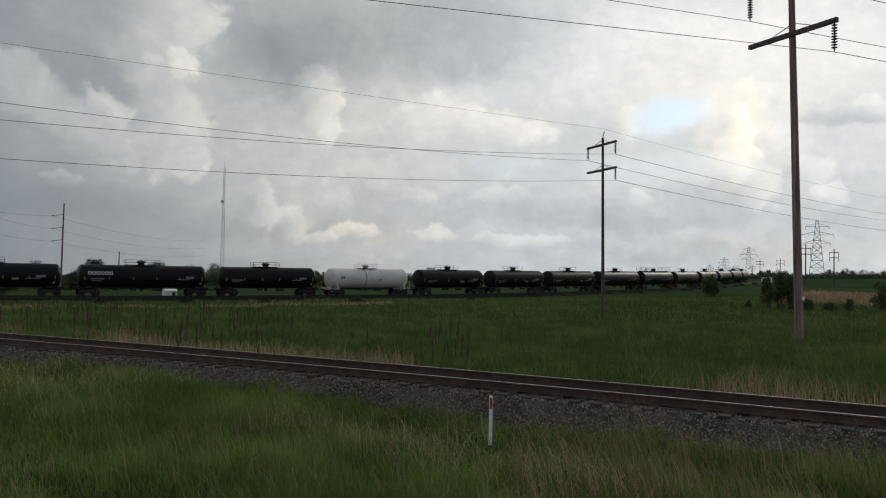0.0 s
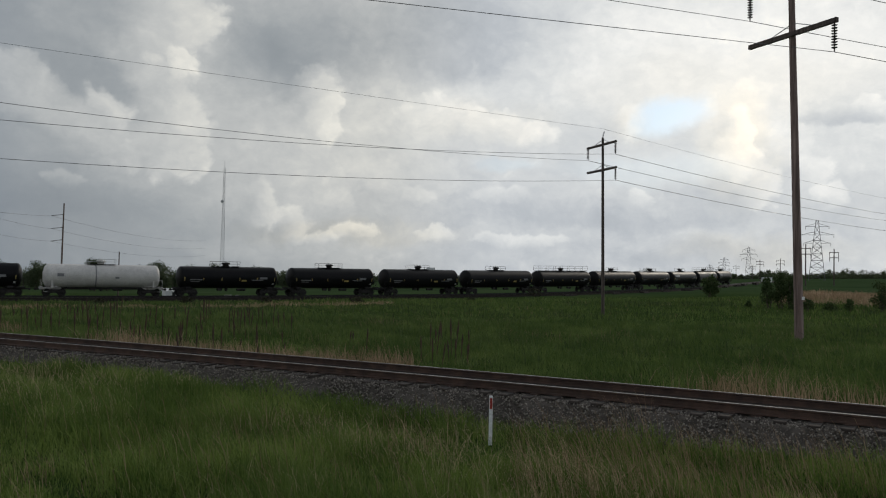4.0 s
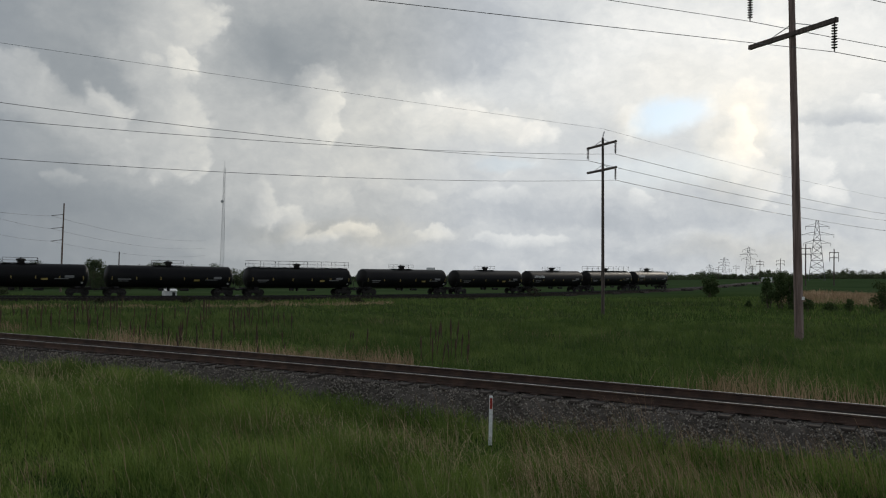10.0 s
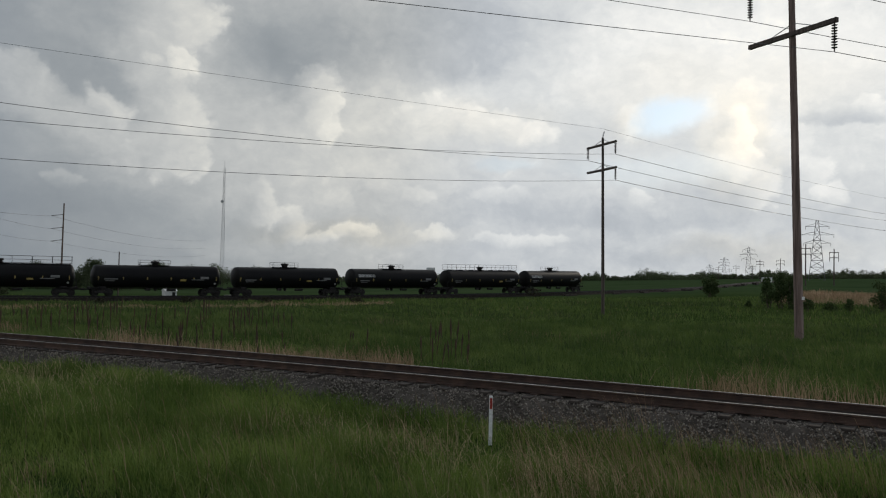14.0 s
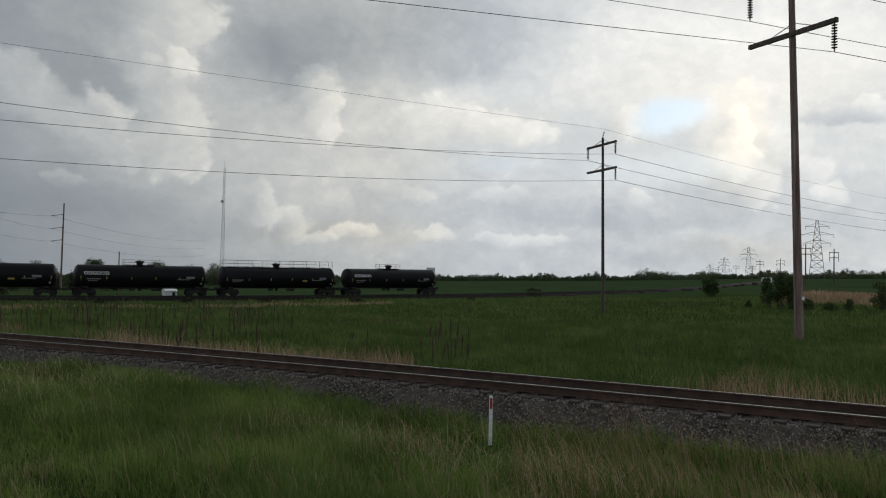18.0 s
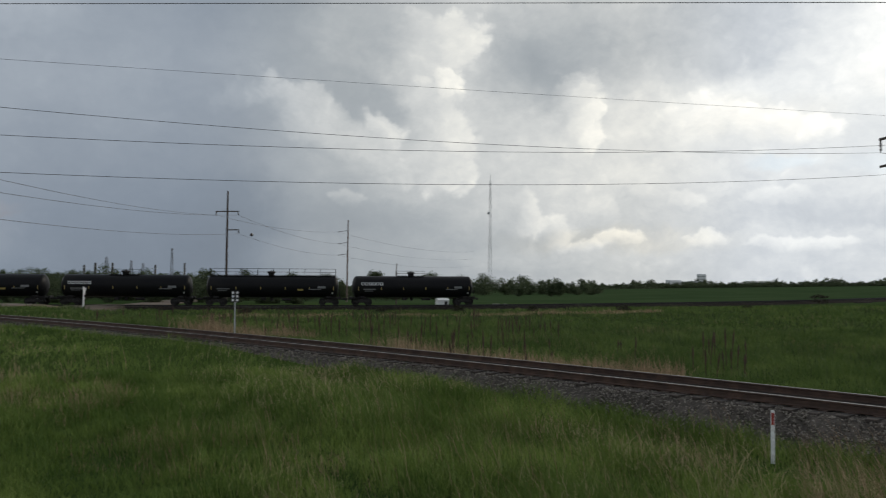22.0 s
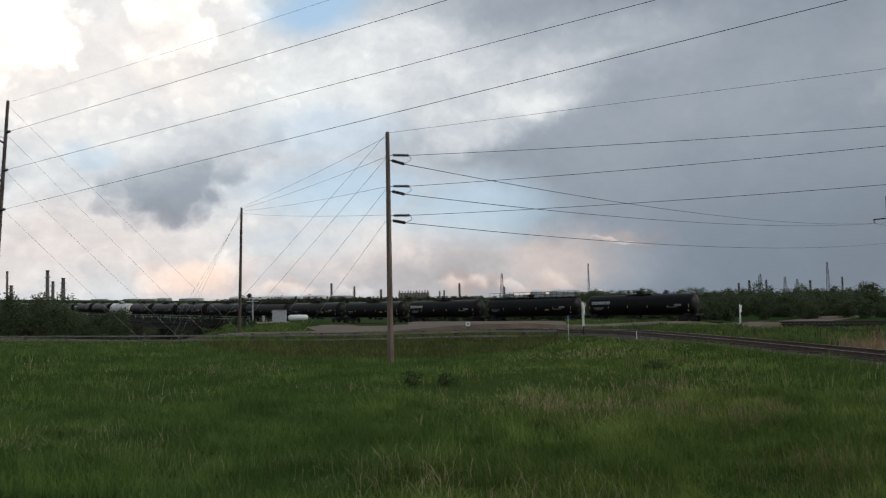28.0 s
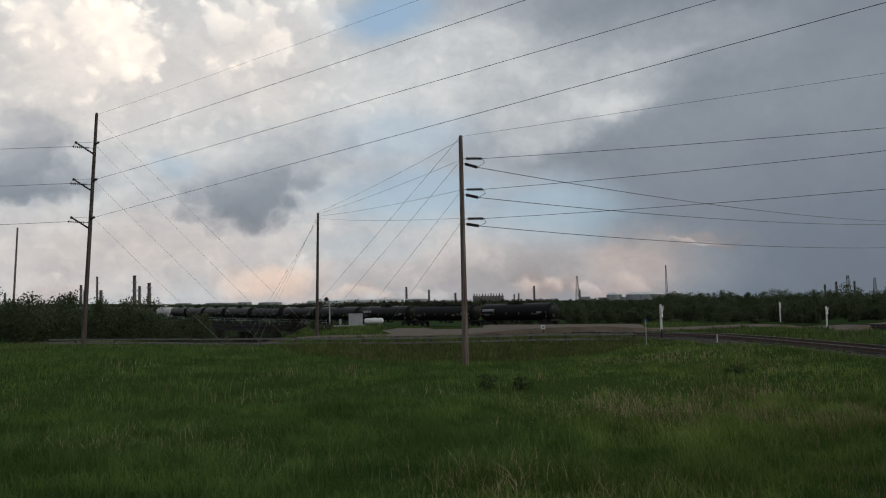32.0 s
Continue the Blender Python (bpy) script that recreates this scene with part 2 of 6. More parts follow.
def make_sky():
    world = bpy.data.worlds.new("sky")
    scene.world = world
    world.use_nodes = True
    g = Nodes(world.node_tree)
    way = g.add("ShaderNodeTexCoord")
    x, y, z = g.add("ShaderNodeSeparateXYZ", (way,), None).outputs
    az = g.math("MULTIPLY", g.math("ARCTAN2", g.math("MULTIPLY", x, -1.0), y), 57.2958)
    el = g.math("MULTIPLY", g.math("ARCSINE", z), 57.2958)
    flat = g.add("ShaderNodeCombineXYZ", (az, el, 0.0))

    def wobble(scale, detail, rough, size):
        n = g.vec("SUBTRACT", g.noise(flat, scale, detail, rough, out=1), (0.5, 0.5, 0.5))
        return g.vec("MULTIPLY", n, (size, size * 0.8, 0))

    at = g.vec("ADD", g.vec("ADD", flat, wobble(0.25, 3, 0.5, 2.0)), wobble(1.1, 6, 0.6, 1.0))
    soft = g.vec("ADD", flat, wobble(0.22, 5, 0.6, 5.0))
    cells = g.add("ShaderNodeTexVoronoi", {"Vector": g.vec("MULTIPLY", at, (1.0, 1.15, 0)), "Scale": 0.7, "Detail": 2.0, "Roughness": 0.4}, None)
    lobe = g.math("MULTIPLY", g.math("SUBTRACT", cells.outputs["Distance"], 0.4), 0.42)

    def place(row, where):
        d = g.vec("SUBTRACT", where, (row[0], row[1], 0))
        if row[4]:
            d = g.add("ShaderNodeVectorRotate", {0: d, 3: radians(row[4])}, rotation_type="Z_AXIS")
        return g.vec("MULTIPLY", d, (1 / row[2], 1 / row[3], 0))

    def mask(row, where, outer=1.5, inner=0.2):
        r = g.vec("LENGTH", place(row, where), out=1)
        return g.add("ShaderNodeMapRange", {0: r, 1: outer, 2: inner, 3: 0.0, 4: row[5]}, interpolation_type="SMOOTHSTEP")

    def head(row, where, inner=0.80):
        d = place((*row[:4], row[4] - 180), where)
        r = g.math("ADD", g.vec("LENGTH", d, out=1), lobe)
        m = g.add("ShaderNodeMapRange", {0: r, 1: 1.88 - inner, 2: inner, 3: 0.0, 4: row[5]}, interpolation_type="SMOOTHSTEP")
        along = g.vec("DOT_PRODUCT", d, (1, 0, 0), out=1)
        return g.math("MULTIPLY", m, g.band(along, -0.95, 0.55))

    def strongest(rows, where, outer=1.5, inner=0.2):
        total = None
        for r in rows:
            v = mask(r, where, outer, inner)
            total = v if total is None else g.math("MAXIMUM", total, v)
        return total

    warm = g.mix(strongest(WARM_EAST, soft), (1, 1, 1), (1.08, 1.0, 0.86))
    pink = g.math("MAXIMUM", strongest(WARM_WEST, soft), strongest(WARM_STORM, soft))
    gap = strongest(CLEAR, at, 1.35, 0.35)
    # broad tone from east (bright) over the storm to the west
    side = g.add("ShaderNodeMapRange", {0: az, 1: -30.0, 2: 95.0, 3: 0.0, 4: 1.0})
    level = g.ramp(side, ((0.0, (0.90,) * 3), (0.2, (0.83,) * 3), (0.36, (0.74,) * 3), (0.45, (0.60,) * 3), (0.55, (0.48,) * 3), (0.64, (0.52,) * 3), (0.72, (0.68,) * 3), (0.82, (0.80,) * 3), (1.0, (0.84,) * 3)))
    level = g.add("ShaderNodeRGBToBW", (level,))
    def after(where, level):
        # keeps the long chain of strokes in order
        return g.vec("ADD", where, g.add("ShaderNodeCombineXYZ", (g.math("MULTIPLY", level, 1e-7), 0.0, 0.0)))

    for rows in (CLOUD_STORM, CLOUD_NORTH, CLOUD_NORTH_LOW, CLOUD_EAST, CLOUD_WEST):
        here = after(soft, level)
        for row in rows:
            m = mask((*row[:5], row[6]), here)
            level = g.math("ADD", level, g.math("MULTIPLY", m, g.math("SUBTRACT", row[5], level)))
    # the air thickens towards the horizon
    level = g.math("MULTIPLY", level, g.math("SUBTRACT", 1.0, g.math("MULTIPLY", g.band(el, 8.0, 1.0), g.band(az, 60, 20, 0.03, 0.075))))
    for rows in (HEADS_STORM, HEADS_NORTH, HEADS_LOW, HEADS_EAST, SHADE_EAST, HEADS_WEST, SCUD_WEST, GAPS_WEST, HEADS_PINK):
        here = after(at, level)
        for row in rows:
            m = head((*row[:5], row[6]), here, 0.60 if rows is SCUD_WEST else (0.52 if rows is HEADS_STORM else (0.77 if rows in (HEADS_NORTH, HEADS_LOW) else (0.62 if rows is HEADS_PINK else 0.78))))
            level = g.math("ADD", level, g.math("MULTIPLY", m, g.math("SUBTRACT", row[5], level)))
    # billows and fine wisps
    billow = g.noise(g.vec("MULTIPLY", soft, (0.85, 1.2, 0)), 0.26, 8, 0.60)
    puff = g.band(cells.outputs["Distance"], 0.8, 0.05)
    wisp = g.noise(g.vec("MULTIPLY", at, (0.8, 1.25, 0)), 0.85, 9, 0.66)
    calm = g.band(level, 0.50, 0.82, 0.22, 1.0)
    stir = g.math("ADD", g.math("MULTIPLY", g.math("SUBTRACT", billow, 0.5), g.band(az, 40, 60, 0.17, 0.24)), g.math("MULTIPLY", g.math("SUBTRACT", puff, 0.5), g.band(g.math("MULTIPLY", level, g.band(az, 45, 60)), 0.80, 0.96, 0.035, 0.14)))
    stir = g.math("ADD", stir, g.math("MULTIPLY", g.math("SUBTRACT", wisp, 0.5), 0.11))
    level = g.math("ADD", level, g.math("MULTIPLY", stir, calm))
    # the unseen cloud overhead and behind is darkened to dim the ground
    high = g.band(el, 24, 46, 1.0, SKY_OVERHEAD)
    behind = g.band(g.math("ABSOLUTE", g.math("SUBTRACT", az, 32.0)), 66, 105, 1.0, SKY_BEHIND)
    level = g.math("MULTIPLY", level, g.math("MULTIPLY", high, behind))
    grey = g.ramp(g.math("MULTIPLY", level, 0.9), tuple((0.9 * p, c) for p, c in ((0.0, (0.011, 0.012, 0.015)), (0.3, (0.062, 0.076, 0.098)), (0.5, (0.190, 0.223, 0.266)), (0.62, (0.316, 0.348, 0.386)), (0.75, (0.515, 0.538, 0.560)), (0.86, (0.720, 0.728, 0.715)), (0.95, (0.92, 0.905, 0.860)), (1.1, (1.32, 1.24, 1.08)))))
    cloud = g.mix(1.0, g.mix(1.0, grey, warm, "MULTIPLY"), g.mix(pink, (1, 1, 1), (1.22, 0.94, 0.80)), "MULTIPLY")
    cloud = g.mix(1.0, cloud, g.mix(g.math("MULTIPLY", g.band(az, -4, 6), g.band(az, 36, 24)), (0.985, 1.0, 1.02), (1.02, 1.0, 0.95)), "MULTIPLY")
    air = g.add("ShaderNodeTexSky", (), None)
    air.sky_type, air.sun_disc, air.dust_density = "NISHITA", False, 1.2
    air.sun_elevation, air.sun_rotation = radians(SUN_EL), radians(-SUN_AZ)
    clear = g.mix(1.0, air.outputs[0], (0.11, 0.11, 0.11), "MULTIPLY")
    sky = g.mix(gap, cloud, g.mix(0.55, clear, (0.50, 0.70, 0.90)))
    g.add("ShaderNodeOutputWorld", (g.add("ShaderNodeBackground", (sky, 1.0)),), None)


SKY_OVERHEAD, SKY_BEHIND = 0.86, 0.80      # share of the tone that is left there
make_sky()



# ---- materials ----
def material(name, rough=0.8, metal=0.0, spec=0.5):
    m = bpy.data.materials.new(name)
    m.use_nodes = True
    g = Nodes(m.node_tree)
    bsdf = g.add("ShaderNodeBsdfPrincipled", {"Roughness": rough, "Metallic": metal, "Specular IOR Level": spec}, None)
    g.add("ShaderNodeOutputMaterial", (bsdf.outputs[0],), None)
    return m, g, bsdf


def painted(name, a, b, scale=2.0, rough=0.6, metal=0.0, bump=0.15, grain=30.0, spec=0.5, third=None):
    """Two tones in patches, with a fine grain in the relief and the gloss."""
    m, g, bsdf = material(name, rough, metal, spec)
    co = g.add("ShaderNodeTexCoord", out=3)
    big = g.noise(co, scale, 5, 0.6)
    small = g.noise(co, grain, 4, 0.65)
    col = g.mix(g.band(big, 0.35, 0.68), a, b)
    if third:
        col = g.mix(g.band(g.noise(co, scale * 3.1, 6, 0.7), 0.58, 0.72), col, third)
    col = g.mix(1.0, col, g.ramp(small, ((0.25, (0.7, 0.7, 0.7)), (0.75, (1.2, 1.2, 1.2)))), "MULTIPLY")
    g.tree.links.new(col, bsdf.inputs["Base Color"])
    g.tree.links.new(g.band(small, 0.2, 0.8, max(rough - 0.12, 0.05), min(rough + 0.12, 1.0)), bsdf.inputs["Roughness"])
    if bump:
        g.tree.links.new(g.add("ShaderNodeBump", {"Strength": bump, "Distance": 0.02, "Height": small}), bsdf.inputs["Normal"])
    return m


def wood_pole(name, a, b):
    """Weathered round timber with long vertical checks."""
    m, g, bsdf = material(name, 0.85)
    co = g.add("ShaderNodeTexCoord", out=3)
    long = g.noise(g.vec("MULTIPLY", co, (14, 14, 0.35)), 1.0, 6, 0.7)
    big = g.noise(co, 0.35, 3, 0.5)
    col = g.mix(g.band(long, 0.35, 0.7), a, b)
    col = g.mix(1.0, col, g.ramp(big, ((0.3, (0.75, 0.72, 0.7)), (0.7, (1.15, 1.12, 1.1)))), "MULTIPLY")
    g.tree.links.new(col, bsdf.inputs["Base Color"])
    g.tree.links.new(g.add("ShaderNodeBump", {"Strength": 0.5, "Distance": 0.01, "Height": long}), bsdf.inputs["Normal"])
    return m


def blades(name, base, tip, dry, dry_at, patch=0.12):
    """Grass: each blade takes its own tone, and dry patches lie where the ground's own pattern puts them."""
    m, g, bsdf = material(name, 0.62, spec=0.12)
    geo = g.add("ShaderNodeNewGeometry", (), None)
    rnd = geo.outputs["Random Per Island"]
    pos = geo.outputs["Position"]
    n1 = g.noise(pos, patch, 4, 0.6)
    n2 = g.noise(pos, patch * 7, 3, 0.6)
    green = g.mix(g.math("POWER", rnd, 1.5), base, tip)
    green = g.mix(g.band(n2, 0.40, 0.62, 0.0, 0.85), green, tip)
    green = g.mix(g.band(g.noise(pos, patch * 2.5, 4, 0.6), 0.42, 0.60, 0.62, 0.0), green, base)
    isdry = g.math("ADD", g.math("MULTIPLY", g.math("SUBTRACT", n1, 0.5), 1.6), rnd)
    col = g.mix(g.band(isdry, dry_at, dry_at + 0.16), green, dry)
    g.tree.links.new(col, bsdf.inputs["Base Color"])
    thin = g.add("ShaderNodeBsdfTranslucent", (col,))
    both = g.add("ShaderNodeMixShader", (0.3, bsdf.outputs[0], thin))
    out = next(n for n in g.tree.nodes if n.type == "OUTPUT_MATERIAL")
    g.tree.links.new(both, out.inputs[0])
    return m


def ground_material():
    m, g, bsdf = material("meadow_soil", 1.0, spec=0.0)
    pos = g.add("ShaderNodeNewGeometry", (), None).outputs["Position"]
    n1, n2, n3 = g.noise(pos, 0.035, 5, 0.6), g.noise(pos, 0.22, 5, 0.65), g.noise(pos, 2.6, 5, 0.7)
    col = g.mix(g.band(n1, 0.35, 0.65), (0.030, 0.052, 0.015), (0.046, 0.070, 0.020))
    col = g.mix(g.band(n2, 0.5, 0.75), col, (0.030, 0.052, 0.018))
    col = g.mix(g.band(n3, 0.52, 0.8, 0.0, 0.6), col, (0.060, 0.058, 0.026))
    far = g.vec("LENGTH", pos, out=1)
    crop = g.mix(g.band(n1, 0.3, 0.7), (0.032, 0.055, 0.024), (0.050, 0.076, 0.034))
    col = g.mix(g.band(far, 120, 200), col, crop)
    g.tree.links.new(col, bsdf.inputs["Base Color"])
    g.tree.links.new(g.add("ShaderNodeBump", {"Strength": 0.6, "Distance": 0.06, "Height": n3}), bsdf.inputs["Normal"])
    return m


M_GROUND = ground_material()
M_GRASS = blades("meadow_grass", (0.048, 0.094, 0.015), (0.225, 0.298, 0.074), (0.44, 0.36, 0.215), 0.88)
# darker green version of the meadow grass, laid on the western bearings
M_GRASS_WEST = blades("west_grass", (0.040, 0.084, 0.017), (0.140, 0.224, 0.054), (0.42, 0.36, 0.21), 1.02)
M_FIELD = blades("field_grass", (0.045, 0.085, 0.019), (0.148, 0.202, 0.056), (0.23, 0.185, 0.10), 0.96, 0.13)
M_DITCH = blades("ditch_grass", (0.052, 0.066, 0.020), (0.145, 0.150, 0.052), (0.26, 0.20, 0.12), 1.0, 0.2)
M_DRY = blades("dry_grass", (0.21, 0.145, 0.088), (0.42, 0.300, 0.190), (0.45, 0.33, 0.22), 0.8)
M_STALK = painted("seed_stalk", (0.075, 0.042, 0.024), (0.040, 0.026, 0.017), 6, 0.9, bump=0)
M_BALLAST = painted("ballast", (0.045, 0.038, 0.032), (0.095, 0.082, 0.070), 5.0, 0.95, grain=24, bump=0.6, third=(0.070, 0.050, 0.036), spec=0.2)
M_OILY = painted("oily_ballast", (0.020, 0.017, 0.015), (0.042, 0.035, 0.030), 3.0, 1.0, grain=20, bump=0.5, spec=0.05)
M_RAIL = painted("rusty_rail", (0.055, 0.034, 0.026), (0.10, 0.058, 0.042), 3, 0.75, 0.3)
M_RAILTOP = painted("worn_rail_head", (0.22, 0.20, 0.185), (0.34, 0.315, 0.295), 2, 0.35, 0.8, bump=0.02)
M_TIE = painted("creosoted_tie", (0.022, 0.017, 0.014), (0.05, 0.038, 0.031), 4, 0.9, bump=0.5)
M_POLE = wood_pole("grey_pole", (0.036, 0.027, 0.023), (0.14, 0.113, 0.098))
M_POLE_NEAR = wood_pole("weathered_pole", (0.088, 0.064, 0.053), (0.27, 0.21, 0.178))
M_RAILWOOD = painted("bleached_timber", (0.16, 0.148, 0.134), (0.27, 0.252, 0.232), 3, 0.85, bump=0.3)
M_POLE_OLD = wood_pole("reddish_pole", (0.11, 0.076, 0.066), (0.33, 0.248, 0.222))
M_STEEL = painted("galvanised_steel", (0.36, 0.37, 0.38), (0.46, 0.47, 0.48), 3, 0.55, 0.3, bump=0.05)
M_TOWER = painted("dull_tower_steel", (0.13, 0.13, 0.135), (0.19, 0.19, 0.195), 0.3, 0.7, 0.2, bump=0)
M_WIRE = painted("conductor", (0.12, 0.12, 0.125), (0.16, 0.16, 0.17), 2, 0.5, 0.6, bump=0)
M_INSUL = painted("dark_porcelain", (0.030, 0.022, 0.022), (0.05, 0.035, 0.035), 8, 0.3, bump=0)
M_TANK = painted("black_tank_paint", (0.008, 0.008, 0.009), (0.013, 0.0125, 0.0125), 0.22, 0.42, grain=9, bump=0.015, spec=0.10)
M_TANKWHITE = painted("off_white_tank_paint", (0.54, 0.515, 0.49), (0.64, 0.61, 0.58), 0.7, 0.45, grain=8, bump=0.02, third=(0.42, 0.37, 0.33))
M_UNDER = painted("sooty_running_gear", (0.012, 0.011, 0.011), (0.03, 0.026, 0.024), 4, 0.85)
M_MARK = painted("white_marking", (0.48, 0.48, 0.48), (0.60, 0.60, 0.59), 6, 0.6, bump=0)
M_FADED = painted("faded_marking", (0.16, 0.16, 0.165), (0.24, 0.24, 0.24), 9, 0.6, bump=0)
M_YELLOW = painted("yellow_reflector", (0.36, 0.27, 0.08), (0.46, 0.35, 0.11), 6, 0.5, bump=0)
M_WHITE = painted("white_paint", (0.70, 0.70, 0.70), (0.80, 0.80, 0.79), 5, 0.6, third=(0.55, 0.54, 0.52))
M_RED = painted("red_reflector", (0.30, 0.03, 0.02), (0.42, 0.05, 0.03), 9, 0.45, bump=0)
M_BLACK = painted("black_paint", (0.015, 0.015, 0.015), (0.03, 0.03, 0.03), 5, 0.6)
M_BLUE = painted("blue_paint", (0.03, 0.10, 0.30), (0.05, 0.14, 0.36), 5, 0.6, bump=0)
M_GRAVEL = painted("road_gravel", (0.088, 0.064, 0.044), (0.135, 0.100, 0.070), 0.5, 0.95, grain=7, bump=0.5)
M_CONC = painted("old_concrete", (0.30, 0.29, 0.27), (0.40, 0.39, 0.37), 0.8, 0.9)
M_BARK = painted("bark", (0.06, 0.045, 0.035), (0.11, 0.085, 0.065), 3, 0.95)
M_STONE = painted("refinery_steel", (0.26, 0.26, 0.27), (0.38, 0.38, 0.39), 0.05, 0.6, 0.3, bump=0, grain=1)
M_RUSTSTACK = painted("dull_stack", (0.13, 0.115, 0.105), (0.19, 0.17, 0.155), 0.1, 0.8, bump=0, grain=1)


def leaves(name, a, b, thin=0.0):
    m, g, bsdf = material(name, 0.75, spec=0.1)
    geo = g.add("ShaderNodeNewGeometry", (), None)
    col = g.mix(geo.outputs["Random Per Island"], a, b)
    g.tree.links.new(col, bsdf.inputs["Base Color"])
    if thin:
        both = g.add("ShaderNodeMixShader", (thin, bsdf.outputs[0], g.add("ShaderNodeBsdfTranslucent", (col,))))
        g.tree.links.new(both, next(n for n in g.tree.nodes if n.type == "OUTPUT_MATERIAL").inputs[0])
    return m


M_STONES = leaves("crushed_stone", (0.045, 0.038, 0.032), (0.33, 0.297, 0.258))
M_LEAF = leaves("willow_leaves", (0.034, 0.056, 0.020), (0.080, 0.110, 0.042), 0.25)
# paler and greyer than the willow leaves: distance haze put into the colour
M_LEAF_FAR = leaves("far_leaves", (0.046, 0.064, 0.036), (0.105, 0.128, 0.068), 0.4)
M_LEAF_DARK = leaves("scrub_leaves", (0.030, 0.030, 0.018), (0.055, 0.050, 0.032))

# ---- the lie of the land: tables over the bearing (degrees left of ahead) ----
NEAR_A, NEAR_B, NEAR_C = 20.06, -0.587, -0.00253     # centre of the near track: y = A + B x + C x x
TRACK_HEAD = ((-200, -140, -90, -45, 0, 45, 90, 140, 200, 270), (154.95, 147.9, 140.95, 133.22, 124.21, 115.52, 108.93, 104.82, 102.05, 100.18))
TRACK_Z = ((-1200, -400, -240, -172, -128, -84, -54, -8, 28, 74, 120, 164, 202, 300, 420, 700, 1300), (6.0, 3.2, 2.2, 1.4, 0.4, -0.15, -0.68, -1.1, -1.38, -1.3, -1.15, -0.35, 0.6, 2.3, 4.0, 7.0, 12.0))
S = np.arange(-1000.0, 1200.0, 2.0)
_h = np.radians(np.interp(S, *TRACK_HEAD))
TX, TY = np.cumsum(-np.sin(_h) * 2), np.cumsum(np.cos(_h) * 2)
_i = int(np.argmin(abs(S)))
TX, TY = TX - TX[_i] - 26.04, TY - TY[_i] + 123.89
TZ = np.interp(S, *TRACK_Z) - np.interp(S, (60, 95, 150, 190, 240, 330, 500), (0, 0.2, 0.75, 1.35, 1.6, 1.7, 1.4))
TZ = np.convolve(np.pad(TZ, 12, mode="edge"), np.ones(25) / 25, mode="valid")


def track(s):
    """Place and heading (degrees left of ahead) on the far track."""
    return np.interp(s, S, TX), np.interp(s, S, TY), np.interp(s, S, TZ), np.interp(s, *TRACK_HEAD)


_sel = (S > -320) & (S < 420)
_az = np.degrees(np.arctan2(-TX[_sel], TY[_sel]))
TAZ, TD, TZA = _az, np.hypot(TX, TY)[_sel], TZ[_sel]
HZ_AZ = (-180, -60, -27, -19, -10, 0, 8.5, 18.6, 30, 46, 68, 75, 89, 130, 180)
HZ_EL = (0.1, 0.38, 0.38, 0.17, -0.1, -0.3, -0.45, -0.55, -0.3, 0.05, 0.4, 0.42, 0.8, 0.5, 0.1)
EYE_Z = 2.27


def ground_z(x, y):
    """Height of the ground; works on arrays."""
    x, y = np.asarray(x, float), np.asarray(y, float)
    r, az = np.hypot(x, y), np.degrees(np.arctan2(-x, y))
    xc = np.clip(x, -70, 60)
    u = (y - NEAR_A - NEAR_B * x - NEAR_C * (xc * xc + 2 * xc * (x - xc))) * 0.885
    near = np.interp(u, (-40, -16, -4, -2.4, 2.4, 4.5, 25, 60), (-0.45, -0.62, -0.78, -0.66, -0.66, -0.8, -0.85, -1.2))
    near = near + 0.36 * np.clip((-x - 6) / 16, 0, 1) * np.clip((u + 16) / 9, 0, 1) * np.clip((6 - u) / 3, 0, 1)
    near = near + 0.22 * np.clip((-x - 20) / 14, 0, 1) * np.clip((u + 9) / 4, 0, 1) * np.clip((5 - u) / 3, 0, 1)
    near = near + np.clip(x, 0, 60) * 0.012 + 0.10 * np.sin(x * 0.31 + 1) * np.sin(y * 0.27) * np.clip((r - 6) / 8, 0, 1)
    near = near + np.clip(1 - r / 9, 0, 1) * 0.9
    d = np.interp(az, TAZ, TD)
    zt = np.interp(az, TAZ, TZA) - 0.64
    far = EYE_Z + 1600 * np.tan(np.radians(np.interp(az, HZ_AZ, HZ_EL)))
    valley = np.clip((az - 74.0) / 3.0, 0, 1) * np.clip((140 - az) / 30, 0, 1)
    zt = np.where(valley > 0, np.minimum(zt, -0.9) - 6.5 * valley, zt)
    a = np.clip((r - 50) / np.maximum(d - 12 - 50, 5), 0, 1)
    a = a * a * (3 - 2 * a)
    b = np.clip((r - d - 10) / (1600 - d), 0, 1) ** 0.85
    z = near * (1 - a) + zt * a
    z = z * (1 - b) + far * b
    # the bank on which the road runs by the level crossing
    z = z - 0.75 * np.exp(-((np.hypot((x + 49) / 1.0, (y - 27) / 1.0) / 15) ** 2))
    bank = np.clip(1 - np.hypot((x + 88) / 42, (y - 52) / 34), 0, 1)
    z = z + (np.maximum(z, -0.75) - z) * np.clip(bank * 4, 0, 1)
    # the mound on which the trackside gear stands
    mound = np.clip(1 - np.hypot((x + 131) / 17, (y - 46.5) / 13), 0, 1)
    z = z + (np.maximum(z, -0.62) - z) * np.clip(mound * 3, 0, 1)
    return np.where(r > 1600, far * r / 1600 - EYE_Z * (r / 1600 - 1), z)


def gz(x, y):
    return float(ground_z(x, y))


